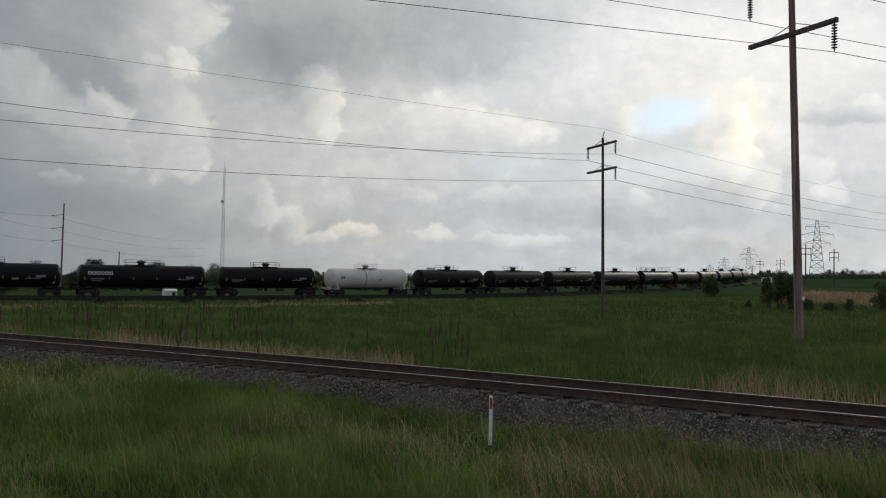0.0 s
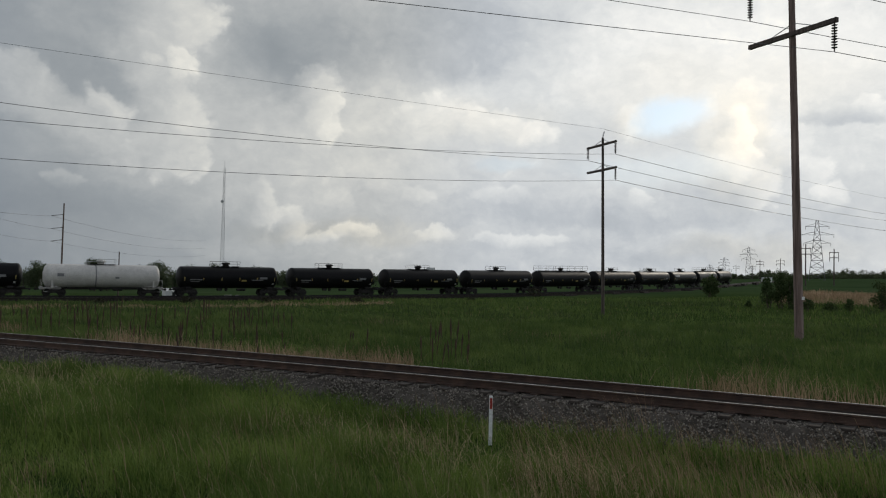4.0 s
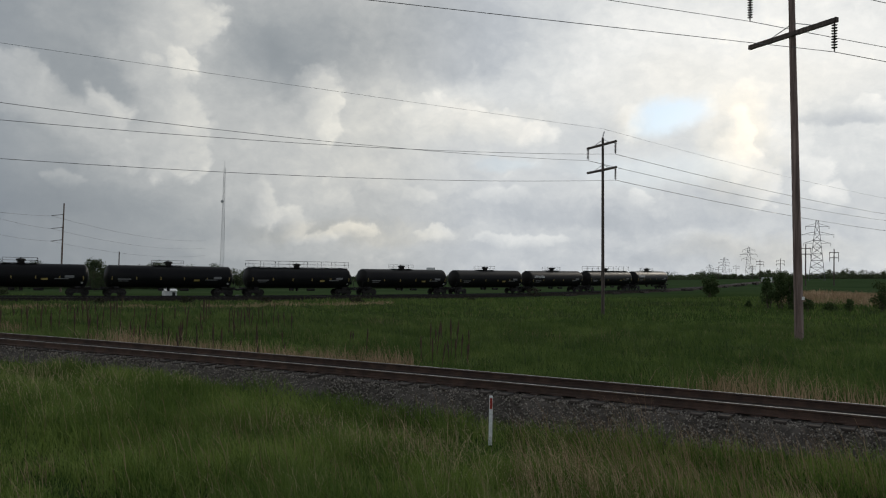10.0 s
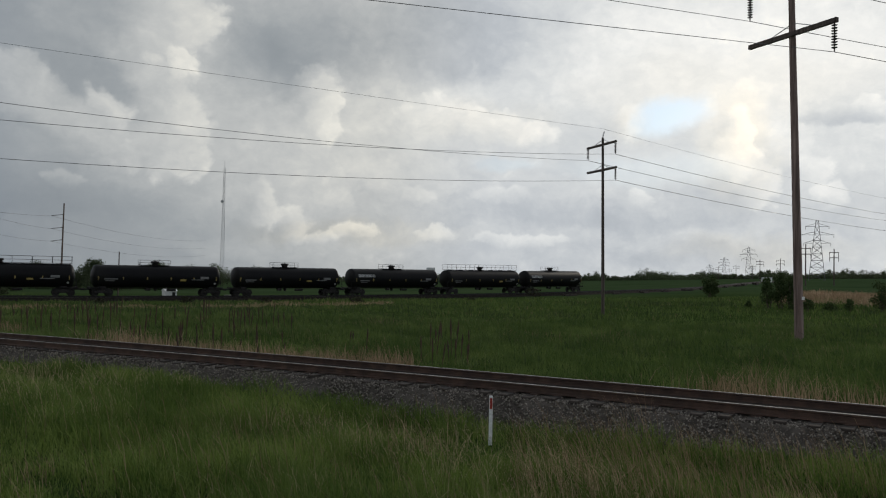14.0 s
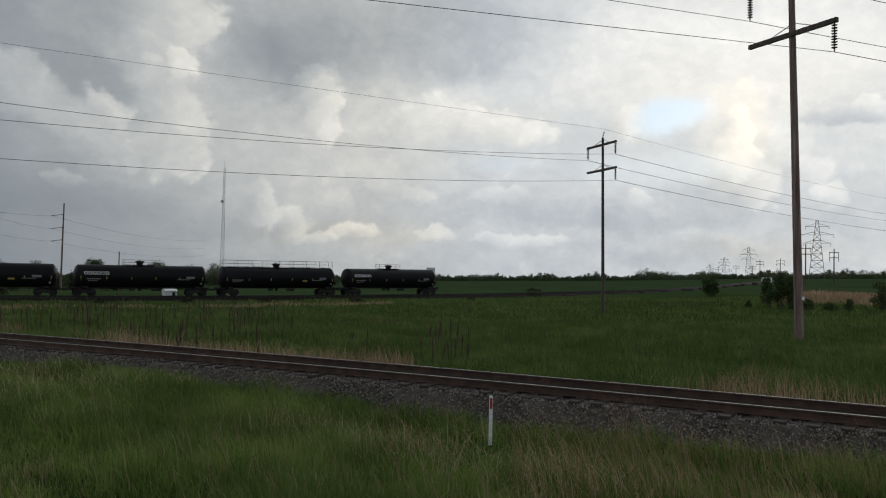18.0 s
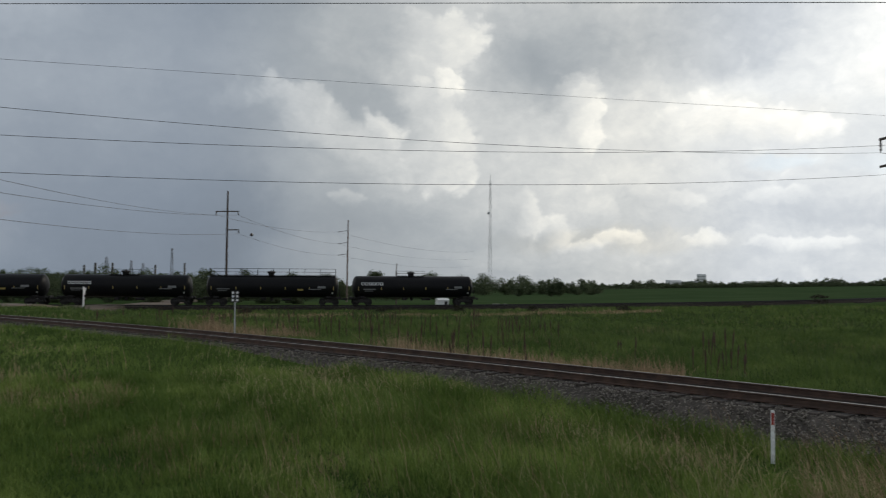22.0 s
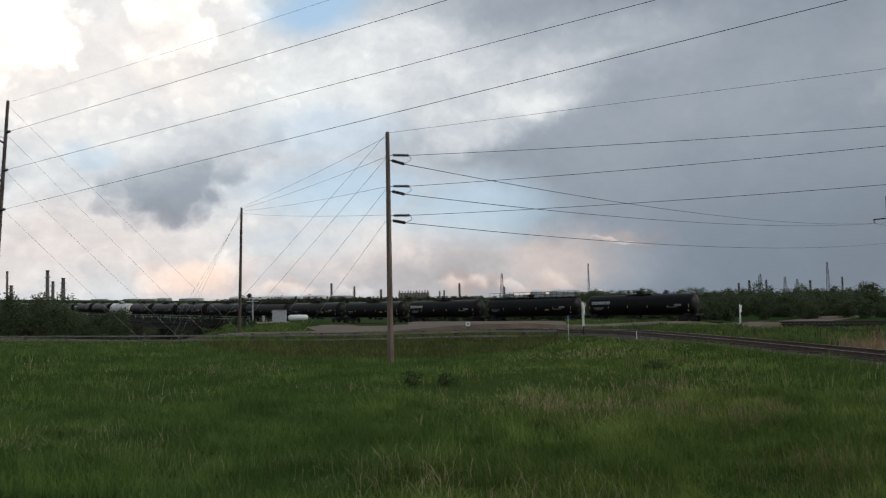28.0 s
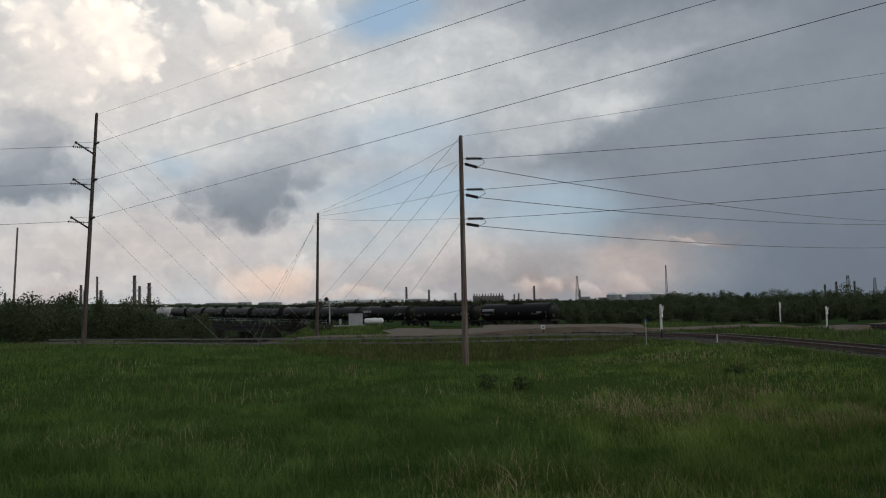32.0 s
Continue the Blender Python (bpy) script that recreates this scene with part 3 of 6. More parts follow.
# ---- mesh helpers ----
def mesh_of(name, verts, faces, mats, smooth=False, index=None):
    me = bpy.data.meshes.new(name)
    me.from_pydata(verts, [], faces)
    for m in (mats if isinstance(mats, (list, tuple)) else (mats,)):
        me.materials.append(m)
    if index is not None:
        me.polygons.foreach_set("material_index", index)
    if smooth:
        me.polygons.foreach_set("use_smooth", [True] * len(me.polygons))
    me.update()
    return me


def soup(name, verts, sizes, loops, mat):
    """A mesh straight from arrays: corner counts of the faces and their vertex numbers."""
    me = bpy.data.meshes.new(name)
    me.vertices.add(len(verts))
    me.vertices.foreach_set("co", np.asarray(verts, np.float32).ravel())
    me.loops.add(len(loops))
    me.loops.foreach_set("vertex_index", np.asarray(loops, np.int32))
    me.polygons.add(len(sizes))
    starts = np.concatenate([[0], np.cumsum(sizes)[:-1]])
    me.polygons.foreach_set("loop_start", np.asarray(starts, np.int32))
    me.materials.append(mat)
    me.update(calc_edges=True)
    me.validate()
    return me


class Shape:
    """Collects boxes, tubes and lathed forms into one mesh."""

    def __init__(self):
        self.v, self.f, self.smooth = [], [], []

    def quads(self, verts, faces, smooth=False):
        n = len(self.v)
        self.v += [tuple(p) for p in verts]
        self.f += [tuple(i + n for i in f) for f in faces]
        self.smooth += [smooth] * len(faces)
        return self

    def box(self, c, size, m=None, bevel=0.0):
        x, y, z = (s / 2 for s in size)
        b = min(bevel, x * 0.9, y * 0.9, z * 0.9)
        m = (m or Matrix()).copy()
        o = Vector(c)
        if b <= 0:
            p = [(sx * x, sy * y, sz * z) for sz in (-1, 1) for sx, sy in ((-1, -1), (1, -1), (1, 1), (-1, 1))]
            f = [(3, 2, 1, 0), (4, 5, 6, 7), (0, 1, 5, 4), (1, 2, 6, 5), (2, 3, 7, 6), (3, 0, 4, 7)]
        else:
            ring = [(-x + b, -y), (x - b, -y), (x, -y + b), (x, y - b), (x - b, y), (-x + b, y), (-x, y - b), (-x, -y + b)]
            p, f = [], []
            for zz, k in ((-z, 1 - b / max(x, y)), (-z + b, 1), (z - b, 1), (z, 1 - b / max(x, y))):
                p += [(rx * k, ry * k, zz) for rx, ry in ring]
            for lvl in range(3):
                for i in range(8):
                    j = (i + 1) % 8
                    f.append((lvl * 8 + i, lvl * 8 + j, lvl * 8 + 8 + j, lvl * 8 + 8 + i))
            f += [tuple(range(7, -1, -1)), tuple(range(24, 32))]
        return self.quads([o + m @ Vector(q) for q in p], f)

    def tube(self, a, b, r0, r1=None, n=8, caps=True):
        a, b = Vector(a), Vector(b)
        r1 = r0 if r1 is None else r1
        d = (b - a).normalized()
        u = d.cross(Vector((0, 0, 1)) if abs(d.z) < 0.9 else Vector((1, 0, 0))).normalized()
        w = d.cross(u)
        ring = [(math.cos(2 * math.pi * i / n), math.sin(2 * math.pi * i / n)) for i in range(n)]
        p = [a + (u * c + w * s) * r0 for c, s in ring] + [b + (u * c + w * s) * r1 for c, s in ring]
        self.quads(p, [(i, (i + 1) % n, n + (i + 1) % n, n + i) for i in range(n)], n > 5)
        if caps:
            self.quads(p, [tuple(range(n - 1, -1, -1)), tuple(range(n, 2 * n))])
        return self

    def limb(self, pts, radii, n=14):
        """A round limb through several points, one skin from end to end."""
        pts = [Vector(p) for p in pts]
        d = (pts[-1] - pts[0]).normalized()
        u = d.cross(Vector((0, 1, 0)) if abs(d.y) < 0.9 else Vector((1, 0, 0))).normalized()
        w = d.cross(u)
        v = [p + (u * math.cos(2 * math.pi * i / n) + w * math.sin(2 * math.pi * i / n)) * r for p, r in zip(pts, radii) for i in range(n)]
        self.quads(v, [(k * n + i, k * n + (i + 1) % n, (k + 1) * n + (i + 1) % n, (k + 1) * n + i) for k in range(len(pts) - 1) for i in range(n)], True)
        f0 = len(self.v) - len(v)
        self.f += [tuple(f0 + i for i in range(n - 1, -1, -1)), tuple(f0 + (len(pts) - 1) * n + i for i in range(n))]
        self.smooth += [False, False]
        return self

    def lathe(self, profile, axis="z", n=16, at=(0, 0, 0)):
        """profile: (radius, height) rows, turned about the axis."""
        p = []
        for r, h in profile:
            for i in range(n):
                c, s = math.cos(2 * math.pi * i / n) * r, math.sin(2 * math.pi * i / n) * r
                q = (c, s, h) if axis == "z" else ((h, c, s) if axis == "x" else (s, h, c))
                p.append((q[0] + at[0], q[1] + at[1], q[2] + at[2]))
        f = [(k * n + i, k * n + (i + 1) % n, (k + 1) * n + (i + 1) % n, (k + 1) * n + i) for k in range(len(profile) - 1) for i in range(n)]
        self.quads(p, f, True)
        self.quads(p, [tuple(range(n - 1, -1, -1)), tuple(range((len(profile) - 1) * n, len(profile) * n))])
        return self

    def mesh(self, name, mat):
        me = mesh_of(name, self.v, self.f, mat)
        me.polygons.foreach_set("use_smooth", self.smooth)
        return me


def part(name, shape, mat, parent, label="", at=None):
    ob = new(name, shape.mesh(name, mat) if isinstance(shape, Shape) else shape)
    ob.parent = parent
    if at is not None:
        ob.matrix_basis = at
    if label:
        ob["label"] = label
    return ob


def thing(name, label, category, m=None, group="", kind=""):
    ob = tagged(new(name), label, category, group, kind)
    ob.empty_display_size = 0.3
    if m is not None:
        ob.matrix_basis = m
    return ob


def sweep(path, section, closed=True):
    """A section (sideways, up) carried along a path of (x, y, z)."""
    sh, n = Shape(), len(section)
    pts = [Vector(p) for p in path]
    v = []
    for i, p in enumerate(pts):
        d = (pts[min(i + 1, len(pts) - 1)] - pts[max(i - 1, 0)])
        d.z = 0
        d.normalize()
        side = Vector((d.y, -d.x, 0))
        v += [p + side * a + Vector((0, 0, b)) for a, b in section]
    f = [(k * n + i, k * n + (i + 1) % n, (k + 1) * n + (i + 1) % n, (k + 1) * n + i) for k in range(len(pts) - 1) for i in range(n if closed else n - 1)]
    sh.quads(v, f)
    if closed:
        sh.quads(v, [tuple(range(n - 1, -1, -1)), tuple(range((len(pts) - 1) * n, len(pts) * n))])
    return sh


# ---- ground ----
def make_ground():
    radii = np.concatenate([[0.0], np.linspace(1.5, 60, 60), np.geomspace(62, 260, 70), np.geomspace(270, 4600, 46)])
    angles = np.radians(np.concatenate([np.arange(-45, 110, 0.75), np.arange(110, 315, 5.0)]))
    n = len(angles)
    rr, aa = np.meshgrid(radii, angles, indexing="ij")
    x, y = -np.sin(aa) * rr, np.cos(aa) * rr
    z = ground_z(x, y)
    v = np.stack([x, y, z], -1).reshape(-1, 3)
    i, j = np.meshgrid(np.arange(len(radii) - 1), np.arange(n), indexing="ij")
    k = (j + 1) % n
    q = np.stack([i * n + j, i * n + k, (i + 1) * n + k, (i + 1) * n + j], -1).reshape(-1, 4)[:, ::-1]
    me = soup("ground", v, np.full(len(q), 4), q.ravel(), M_GROUND)
    me.polygons.foreach_set("use_smooth", np.ones(len(me.polygons), bool))
    tagged(new("ground", me), "gently rolling green meadow and crop land reaching the horizon", "ground", kind="structure")


make_ground()


# ---- near track ----
RAIL_SECTION = ((-0.068, -0.17), (0.068, -0.17), (0.068, -0.158), (0.012, -0.135), (0.010, -0.05), (0.036, -0.036), (0.036, -0.006), (-0.036, -0.006), (-0.036, -0.036), (-0.010, -0.05), (-0.012, -0.135), (-0.068, -0.158))
HEAD_SECTION = ((-0.024, -0.006), (0.024, -0.006), (0.023, -0.002), (0.018, 0.001), (-0.018, 0.001), (-0.023, -0.002))
U0, U1 = -46.0, 108.0      # along the near track, from straight ahead of the camera towards the road
_nx = np.arange(60.0, -140.0, -0.25)
_ny = NEAR_A + NEAR_B * _nx + NEAR_C * np.where(_nx < -70, 140 * -_nx - 4900, _nx * _nx)
_nu = np.concatenate([[0], np.cumsum(np.hypot(np.diff(_nx), np.diff(_ny)))])
_nu -= _nu[np.argmin(abs(_nx))]


def near(u, off=0.0, z=0.0):
    """A point u metres along the near track, off metres beyond its centre line; past the road it sinks to the main line."""
    x, y = np.interp(u, _nu, _nx), np.interp(u, _nu, _ny)
    dx, dy = np.interp(u + 1, _nu, _nx) - x, np.interp(u + 1, _nu, _ny) - y
    k = off / math.hypot(dx, dy)
    return Vector((x + dy * k, y - dx * k, z - 1.2 * min(max((u - 50) / 60, 0), 1)))


def near_turn(u):
    a, b = near(u - 0.5), near(u + 0.5)
    return math.degrees(math.atan2(b.y - a.y, b.x - a.x))


def make_near_track():
    us = [U0 + i * 2.0 for i in range(int((U1 - U0) / 2) + 1)]
    bed = thing("railway_track", "single railway track of rusty rails on dark ties and grey ballast", "railway track")
    rnd = random.Random(4)
    # ballast shoulder, lumpy
    prof = ((-2.75, -0.95), (-2.05, -0.68), (-1.40, -0.255), (-1.1, -0.208), (-0.85, -0.20), (0, -0.19), (0.85, -0.21), (1.34, -0.24), (2.0, -0.62), (2.7, -0.95))
    sh, rows = Shape(), []
    step = 0.5
    n_u = int((U1 - U0) / step)
    for i in range(n_u + 1):
        u = U0 + i * step
        rows += [near(u, o + rnd.uniform(-0.04, 0.04), z + rnd.uniform(-0.02, 0.012)) for o, z in prof]
    n = len(prof)
    sh.quads(rows, [(i * n + j, i * n + j + 1, (i + 1) * n + j + 1, (i + 1) * n + j) for i in range(n_u) for j in range(n - 1)], True)
    part("ballast_bed", sh, M_BALLAST, bed, "grey crushed stone ballast")
    inner = sweep([near(u, 0, -0.150) for u in us], ((-0.66, -0.1), (0.66, -0.1), (0.66, 0.0), (0.3, 0.012), (-0.3, 0.012), (-0.66, 0.0)))
    part("track_filling", inner, M_OILY, bed, "oil-darkened filling between the rails")
    # loose stones on the shoulders
    rng = np.random.default_rng(17)
    n = 52000
    uu = rng.uniform(-16, 46, n)
    side = np.where(rng.random(n) < 0.85, -1, 1)
    k = rng.uniform(0, 1, n)
    oo = side * (0.86 + 1.6 * k ** 0.8)
    zz = np.interp(np.abs(oo), (0.85, 1.38, 2.05, 2.75), (-0.20, -0.24, -0.68, -0.95))
    V = np.empty((n, 6, 3), np.float32)
    unit = np.array([(1, 0, 0), (-1, 0, 0), (0, 1, 0), (0, -1, 0), (0, 0, 1), (0, 0, -1)], float)
    px = np.interp(uu, _nu, _nx)
    py = np.interp(uu, _nu, _ny)
    dx, dy = np.interp(uu + 1, _nu, _nx) - px, np.interp(uu + 1, _nu, _ny) - py
    L = np.hypot(dx, dy)
    c = np.stack([px + dy / L * oo, py - dx / L * oo, zz + 0.006], -1)
    V[:] = c[:, None] + unit[None] * (rng.uniform(0.010, 0.027, (n, 6, 1))) + rng.normal(0, 0.006, (n, 6, 3))
    tri = np.array([(0, 2, 4), (2, 1, 4), (1, 3, 4), (3, 0, 4), (2, 0, 5), (1, 2, 5), (3, 1, 5), (0, 3, 5)])
    loops = (np.arange(n)[:, None, None] * 6 + tri[None]).ravel()
    stones = part("loose_stone", soup("loose_stone", V.reshape(-1, 3), np.full(n * 8, 3), loops, M_STONES), M_STONES, bed, "crushed grey stones")
    tagged(stones, kind="stuff")
    for off in (-0.7525, 0.7525):
        path = [near(u, off, 0) for u in us]
        rail = part("rail", sweep(path, RAIL_SECTION), M_RAIL, bed, "rust-brown steel rail")
        part("rail_head", sweep(path, HEAD_SECTION), M_RAILTOP, rail, "bright worn running surface")
    tie = Shape().box((0, 0, 0), (0.22, 2.6, 0.17), bevel=0.015).mesh("tie", M_TIE)
    plate = Shape().box((0, 0, 0), (0.19, 0.36, 0.02)).mesh("tie_plate", M_RAIL)
    u = -46.0
    count = 0
    while u < 100 and count < 290:
        c = near(u, rnd.uniform(-0.04, 0.04), -0.265)
        t = part("tie", tie, M_TIE, bed, at=pose(c.x, c.y, c.z, rnd.uniform(-1, 1), 0, near_turn(u) + rnd.uniform(-1.2, 1.2)))
        for off in (-0.7525, 0.7525):
            if -30 < u < 30:
                part("tie_plate", plate, M_RAIL, t, at=pose(0, off, 0.088))
        u += 0.51 + rnd.uniform(-0.03, 0.03)
        count += 1
    return bed


# ---- far track ----
def make_far_track():
    bed = thing("railway_track", "main line railway track on a low ballast bank", "railway track")
    ss = np.arange(-700, 900, 4.0)
    x, y, z, h = track(ss)
    path = list(zip(x, y, z))
    part("ballast_bed", sweep(path, ((-2.6, -1.3), (-1.5, -0.28), (1.5, -0.28), (2.6, -1.3))), M_OILY, bed, "dark ballast")
    for off in (-0.7525, 0.7525):
        p = [(a - math.cos(radians(k)) * off, b - math.sin(radians(k)) * off, c) for (a, b, c), k in zip(path, h)]
        part("rail", sweep(p, ((-0.06, -0.17), (0.06, -0.17), (0.036, 0.0), (-0.036, 0.0))), M_UNDER, bed)
    rnd = random.Random(9)
    sh = Shape()
    for s in np.arange(-110, 190, 0.6):
        x, y, z, h = track(s)
        sh.box((x, y, z - 0.25), (2.6, 0.22, 0.16), Matrix.Rotation(radians(h), 3, "Z"))
    tagged(part("tie", sh, M_TIE, bed, "dark wooden ties"), kind="stuff")
    return bed


# ---- the tank cars ----
def bogie_shape():
    sh = Shape()
    for side in (-1, 1):
        sh.box((0, side * 0.98, 0.50), (1.5, 0.16, 0.24), bevel=0.04)
        sh.box((0, side * 0.98, 0.66), (0.7, 0.18, 0.30), bevel=0.05)
        for x in (-0.9, 0.9):
            sh.box((x, side * 0.98, 0.48), (0.36, 0.2, 0.3), bevel=0.05)
            sh.tube((x * 0.8, side * 0.98, 0.6), (x * 0.35, side * 0.98, 0.82), 0.07, n=6)
    sh.box((0, 0, 0.66), (0.42, 2.1, 0.26), bevel=0.03)
    return sh


def wheelset_shape():
    sh = Shape()
    for side in (-1, 1):
        sh.lathe(((0.10, -0.06), (0.12, -0.05), (0.38, -0.045), (0.40, -0.07), (0.46, -0.07), (0.455, 0.06), (0.49, 0.065), (0.49, 0.09), (0.40, 0.09), (0.36, 0.03), (0.12, 0.05), (0.10, 0.06)), "y", 18, (0, side * 0.76, 0.46))
    sh.tube((0, -0.95, 0.46), (0, 0.95, 0.46), 0.085, n=8)
    return sh


BOGIE, WHEELSET = bogie_shape().mesh("bogie", M_UNDER), wheelset_shape().mesh("wheelset", M_UNDER)
COUPLER = Shape().box((0.25, 0, 0.86), (0.8, 0.16, 0.18), bevel=0.03).box((0.72, 0.03, 0.86), (0.3, 0.28, 0.30), bevel=0.06).mesh("coupler", M_UNDER)


def tank_car(length, style, rnd):
    """A tank car; length over couplers, x forward, rail top at z = 0. style: platform, catwalk, white."""
    white = style == "white"
    half = length / 2 - (1.35 if white else 0.95)
    r, zc = 1.52, 2.58
    paint = M_TANKWHITE if white else M_TANK
    words = {"platform": "black tank car with a small railed platform round its hatch, soot-stained",
             "catwalk": "black tank car with a full-length railed catwalk on top",
             "white": "dirty off-white tank car with hatch posts on a black frame"}[style]
    car = thing("tank_car", words, "rail car", group="tank cars of the train")
    head = [(r * math.cos(a), half - 0.62 + 0.62 * math.sin(a)) for a in [radians(d) for d in (0, 12, 25, 38, 52, 66, 80)]] + [(0.02, half)]
    prof = [(q, -h) for q, h in reversed(head)]
    for x in (-half + 0.75, -half + 1.6, 0.0, half - 1.6, half - 0.75):
        prof.append((r, x))
    prof += head
    tank = Shape().lathe(prof, "x", 36, (0, 0, zc))
    body = part("tank", tank, paint, car)
    top = zc + r
    dome = Shape().lathe(((0.42, -0.12), (0.42, 0.30), (0.56, 0.32), (0.58, 0.52), (0.50, 0.58), (0.14, 0.62)), "z", 18, (0.3, 0, top))
    dome.box((0.3, 0.5, top + 0.4), (0.18, 0.24, 0.2), bevel=0.03).tube((0.3, -0.2, top + 0.6), (0.3, -0.2, top + 0.78), 0.05, n=8)
    part("hatch_dome", dome, M_UNDER if not white else M_TANKWHITE, car, "dark hatch housing")
    rail_x = (-half + 0.4, half - 0.4) if style == "catwalk" else ((-1.6, 2.4) if style == "platform" else (-1.5, 1.9))
    deck = Shape().box(((rail_x[0] + rail_x[1]) / 2, 0, top + 0.06), (rail_x[1] - rail_x[0], 1.15, 0.05))
    for k in range(7):
        x = rail_x[0] + (rail_x[1] - rail_x[0]) * (k + 0.5) / 7
        deck.box((x, 0, top - 0.05), (0.07, 0.9, 0.2))
    part("walkway", deck, M_UNDER, car, "dark steel grating walkway")
    for side in (-1, 1):
        fence = Shape()
        tall = 0.95 if style == "catwalk" else 0.72
        for zz in (tall * 0.52, tall):
            fence.tube((rail_x[0], side * 0.6, top + zz), (rail_x[1], side * 0.6, top + zz), 0.022, n=5)
        k = max(3, int((rail_x[1] - rail_x[0]) / 2.1) + 1)
        for i in range(k):
            x = rail_x[0] + (rail_x[1] - rail_x[0]) * i / (k - 1)
            fence.tube((x, side * 0.6, top + 0.06), (x, side * 0.6, top + tall), 0.024, n=5)
        part("railing", fence, M_STEEL if white else M_UNDER, car, "thin steel pipe railing")
    for e in (-1, 1):
        bx = e * (half - 1.35)
        flip = Matrix.Diagonal((1, 1, 1, 1)) if e > 0 else Matrix.Rotation(math.pi, 4, "Z")
        b = part("bogie", BOGIE, M_UNDER, car, "sooty cast steel bogie", at=pose(bx, 0, 0))
        for wx in (-0.9, 0.9):
            part("wheelset", WHEELSET, M_UNDER, b, at=pose(wx, 0, 0))
        sill = Shape().box((e * (half - 0.9), 0, 0.98), (2.6, 0.55, 0.34), bevel=0.03)
        sill.box((bx, 0, 1.12), (0.7, 2.3, 0.26), bevel=0.03).box((e * (half + 0.15), 0, 1.08), (0.14, 2.7, 0.22), bevel=0.02)
        sill.box((bx, 0, 1.42), (1.2, 1.5, 0.5), bevel=0.06)
        for side in (-1, 1):
            sill.tube((e * (half + 0.15), side * 1.3, 1.1), (e * (half + 0.15), side * 1.3, 2.1), 0.02, n=5)
            sill.tube((e * (half - 0.75), side * 1.3, 1.1), (e * (half - 0.75), side * 1.3, 2.1), 0.02, n=5)
            sill.tube((e * (half + 0.15), side * 1.3, 2.1), (e * (half - 0.75), side * 1.3, 2.1), 0.02, n=5)
            sill.box((e * (half - 0.3), side * 1.3, 0.55), (0.4, 0.06, 0.04)).tube((e * (half - 0.1), side * 1.3, 0.55), (e * (half - 0.1), side * 1.3, 1.1), 0.018, n=5)
            sill.box((e * (half - 0.3), side * 1.15, 1.1), (0.9, 0.5, 0.05))
        part("end_sill", sill, M_UNDER if not white else M_TANKWHITE, car, "stub sill with grab irons and end platform")
        part("coupler", COUPLER, M_UNDER, car, at=pose(e * (half + 0.1), 0, 0) @ flip)
    wheel = Shape().lathe(((0.26, -0.02), (0.30, -0.02), (0.30, 0.02), (0.26, 0.02)), "x", 16, (-half - 0.12, 0.55, 1.9))
    wheel.tube((-half - 0.12, 0.55, 1.1), (-half - 0.12, 0.55, 1.9), 0.03, n=5).box((-half - 0.12, 0.55, 1.9), (0.03, 0.52, 0.03)).box((-half - 0.12, 0.55, 1.9), (0.03, 0.03, 0.52))
    part("brake_wheel", wheel, M_UNDER, car)
    valve = Shape().lathe(((0.16, 0.0), (0.22, 0.15), (0.22, 0.42), (0.3, 0.5)), "z", 12, (0.2, 0, 0.62)).box((1.3, 0.4, 0.9), (0.7, 0.4, 0.4), bevel=0.05)
    valve.tube((-half + 1.4, -0.9, 0.95), (half - 1.4, -0.9, 0.95), 0.03, n=5).tube((-1.2, 0.5, 0.85), (-2.4, 0.5, 0.85), 0.2, n=10)
    part("outlet_and_brake_gear", valve, M_UNDER, car)

    def decal(name, x, z, w, h, mat, side, label=""):
        """A thin plate that lies on the tank's curve."""
        def at(k):
            zz = z - zc + (k - 0.5) * h
            return side * math.sqrt(max((r + 0.016) ** 2 - zz * zz, 0.01)), zc + zz
        v, f = [], []
        for k in (0, 0.5, 1.0):
            yy, zz = at(k)
            v += [(x - w / 2, yy, zz), (x + w / 2, yy, zz), (x + w / 2, yy - side * 0.03, zz), (x - w / 2, yy - side * 0.03, zz)]
        for a in (0, 4):
            f += [(a, a + 1, a + 5, a + 4), (a + 1, a + 2, a + 6, a + 5), (a + 2, a + 3, a + 7, a + 6), (a + 3, a, a + 4, a + 7)]
        f += [(3, 2, 1, 0), (8, 9, 10, 11)]
        part(name, Shape().quads(v, f), mat, car, label)

    for side in (-1, 1):     # side +1 is the face turned to the camera
        if not white:
            n = 6
            for i in range(n):
                decal("reflector", (-half + 0.75) + (2 * half - 1.5) * i / (n - 1), 2.35, 0.09, 0.5 if i in (0, n - 1) else 0.36, M_YELLOW, side)
            fwd = side
            decal("data_panel", fwd * (half - 2.3), 2.25, 1.7, 0.14, M_FADED, side, "faded white stencilled data")
            decal("data_panel", fwd * (half - 2.2), 2.0, 1.2, 0.09, M_FADED, side)
            decal("placard", -fwd * (half - 2.4), 2.5, 1.1, 0.30, M_FADED, side)
            decal("data_panel", -fwd * (half - 3.3), 2.22, 1.7, 0.10, M_FADED, side)
            if rnd.random() < 0.6:
                decal("yellow_panel", -fwd * (half - 5.3), 2.15, 0.75, 0.24, M_YELLOW, side, "small yellow panel")
            decal("placard", -fwd * (half - 0.9), 1.7, 0.24, 0.24, M_MARK, side)
        else:
            decal("data_panel", side * (half - 2.0), 2.7, 0.8, 0.4, M_FADED, side)
            decal("data_panel", -side * 1.6, 2.4, 0.5, 0.25, M_FADED, side)
            for k in (-0.86, 0.86):
                part("bolster_post", Shape().box((half * k, side * 1.42, 1.5), (0.22, 0.2, 1.0)), M_TANKWHITE, car)
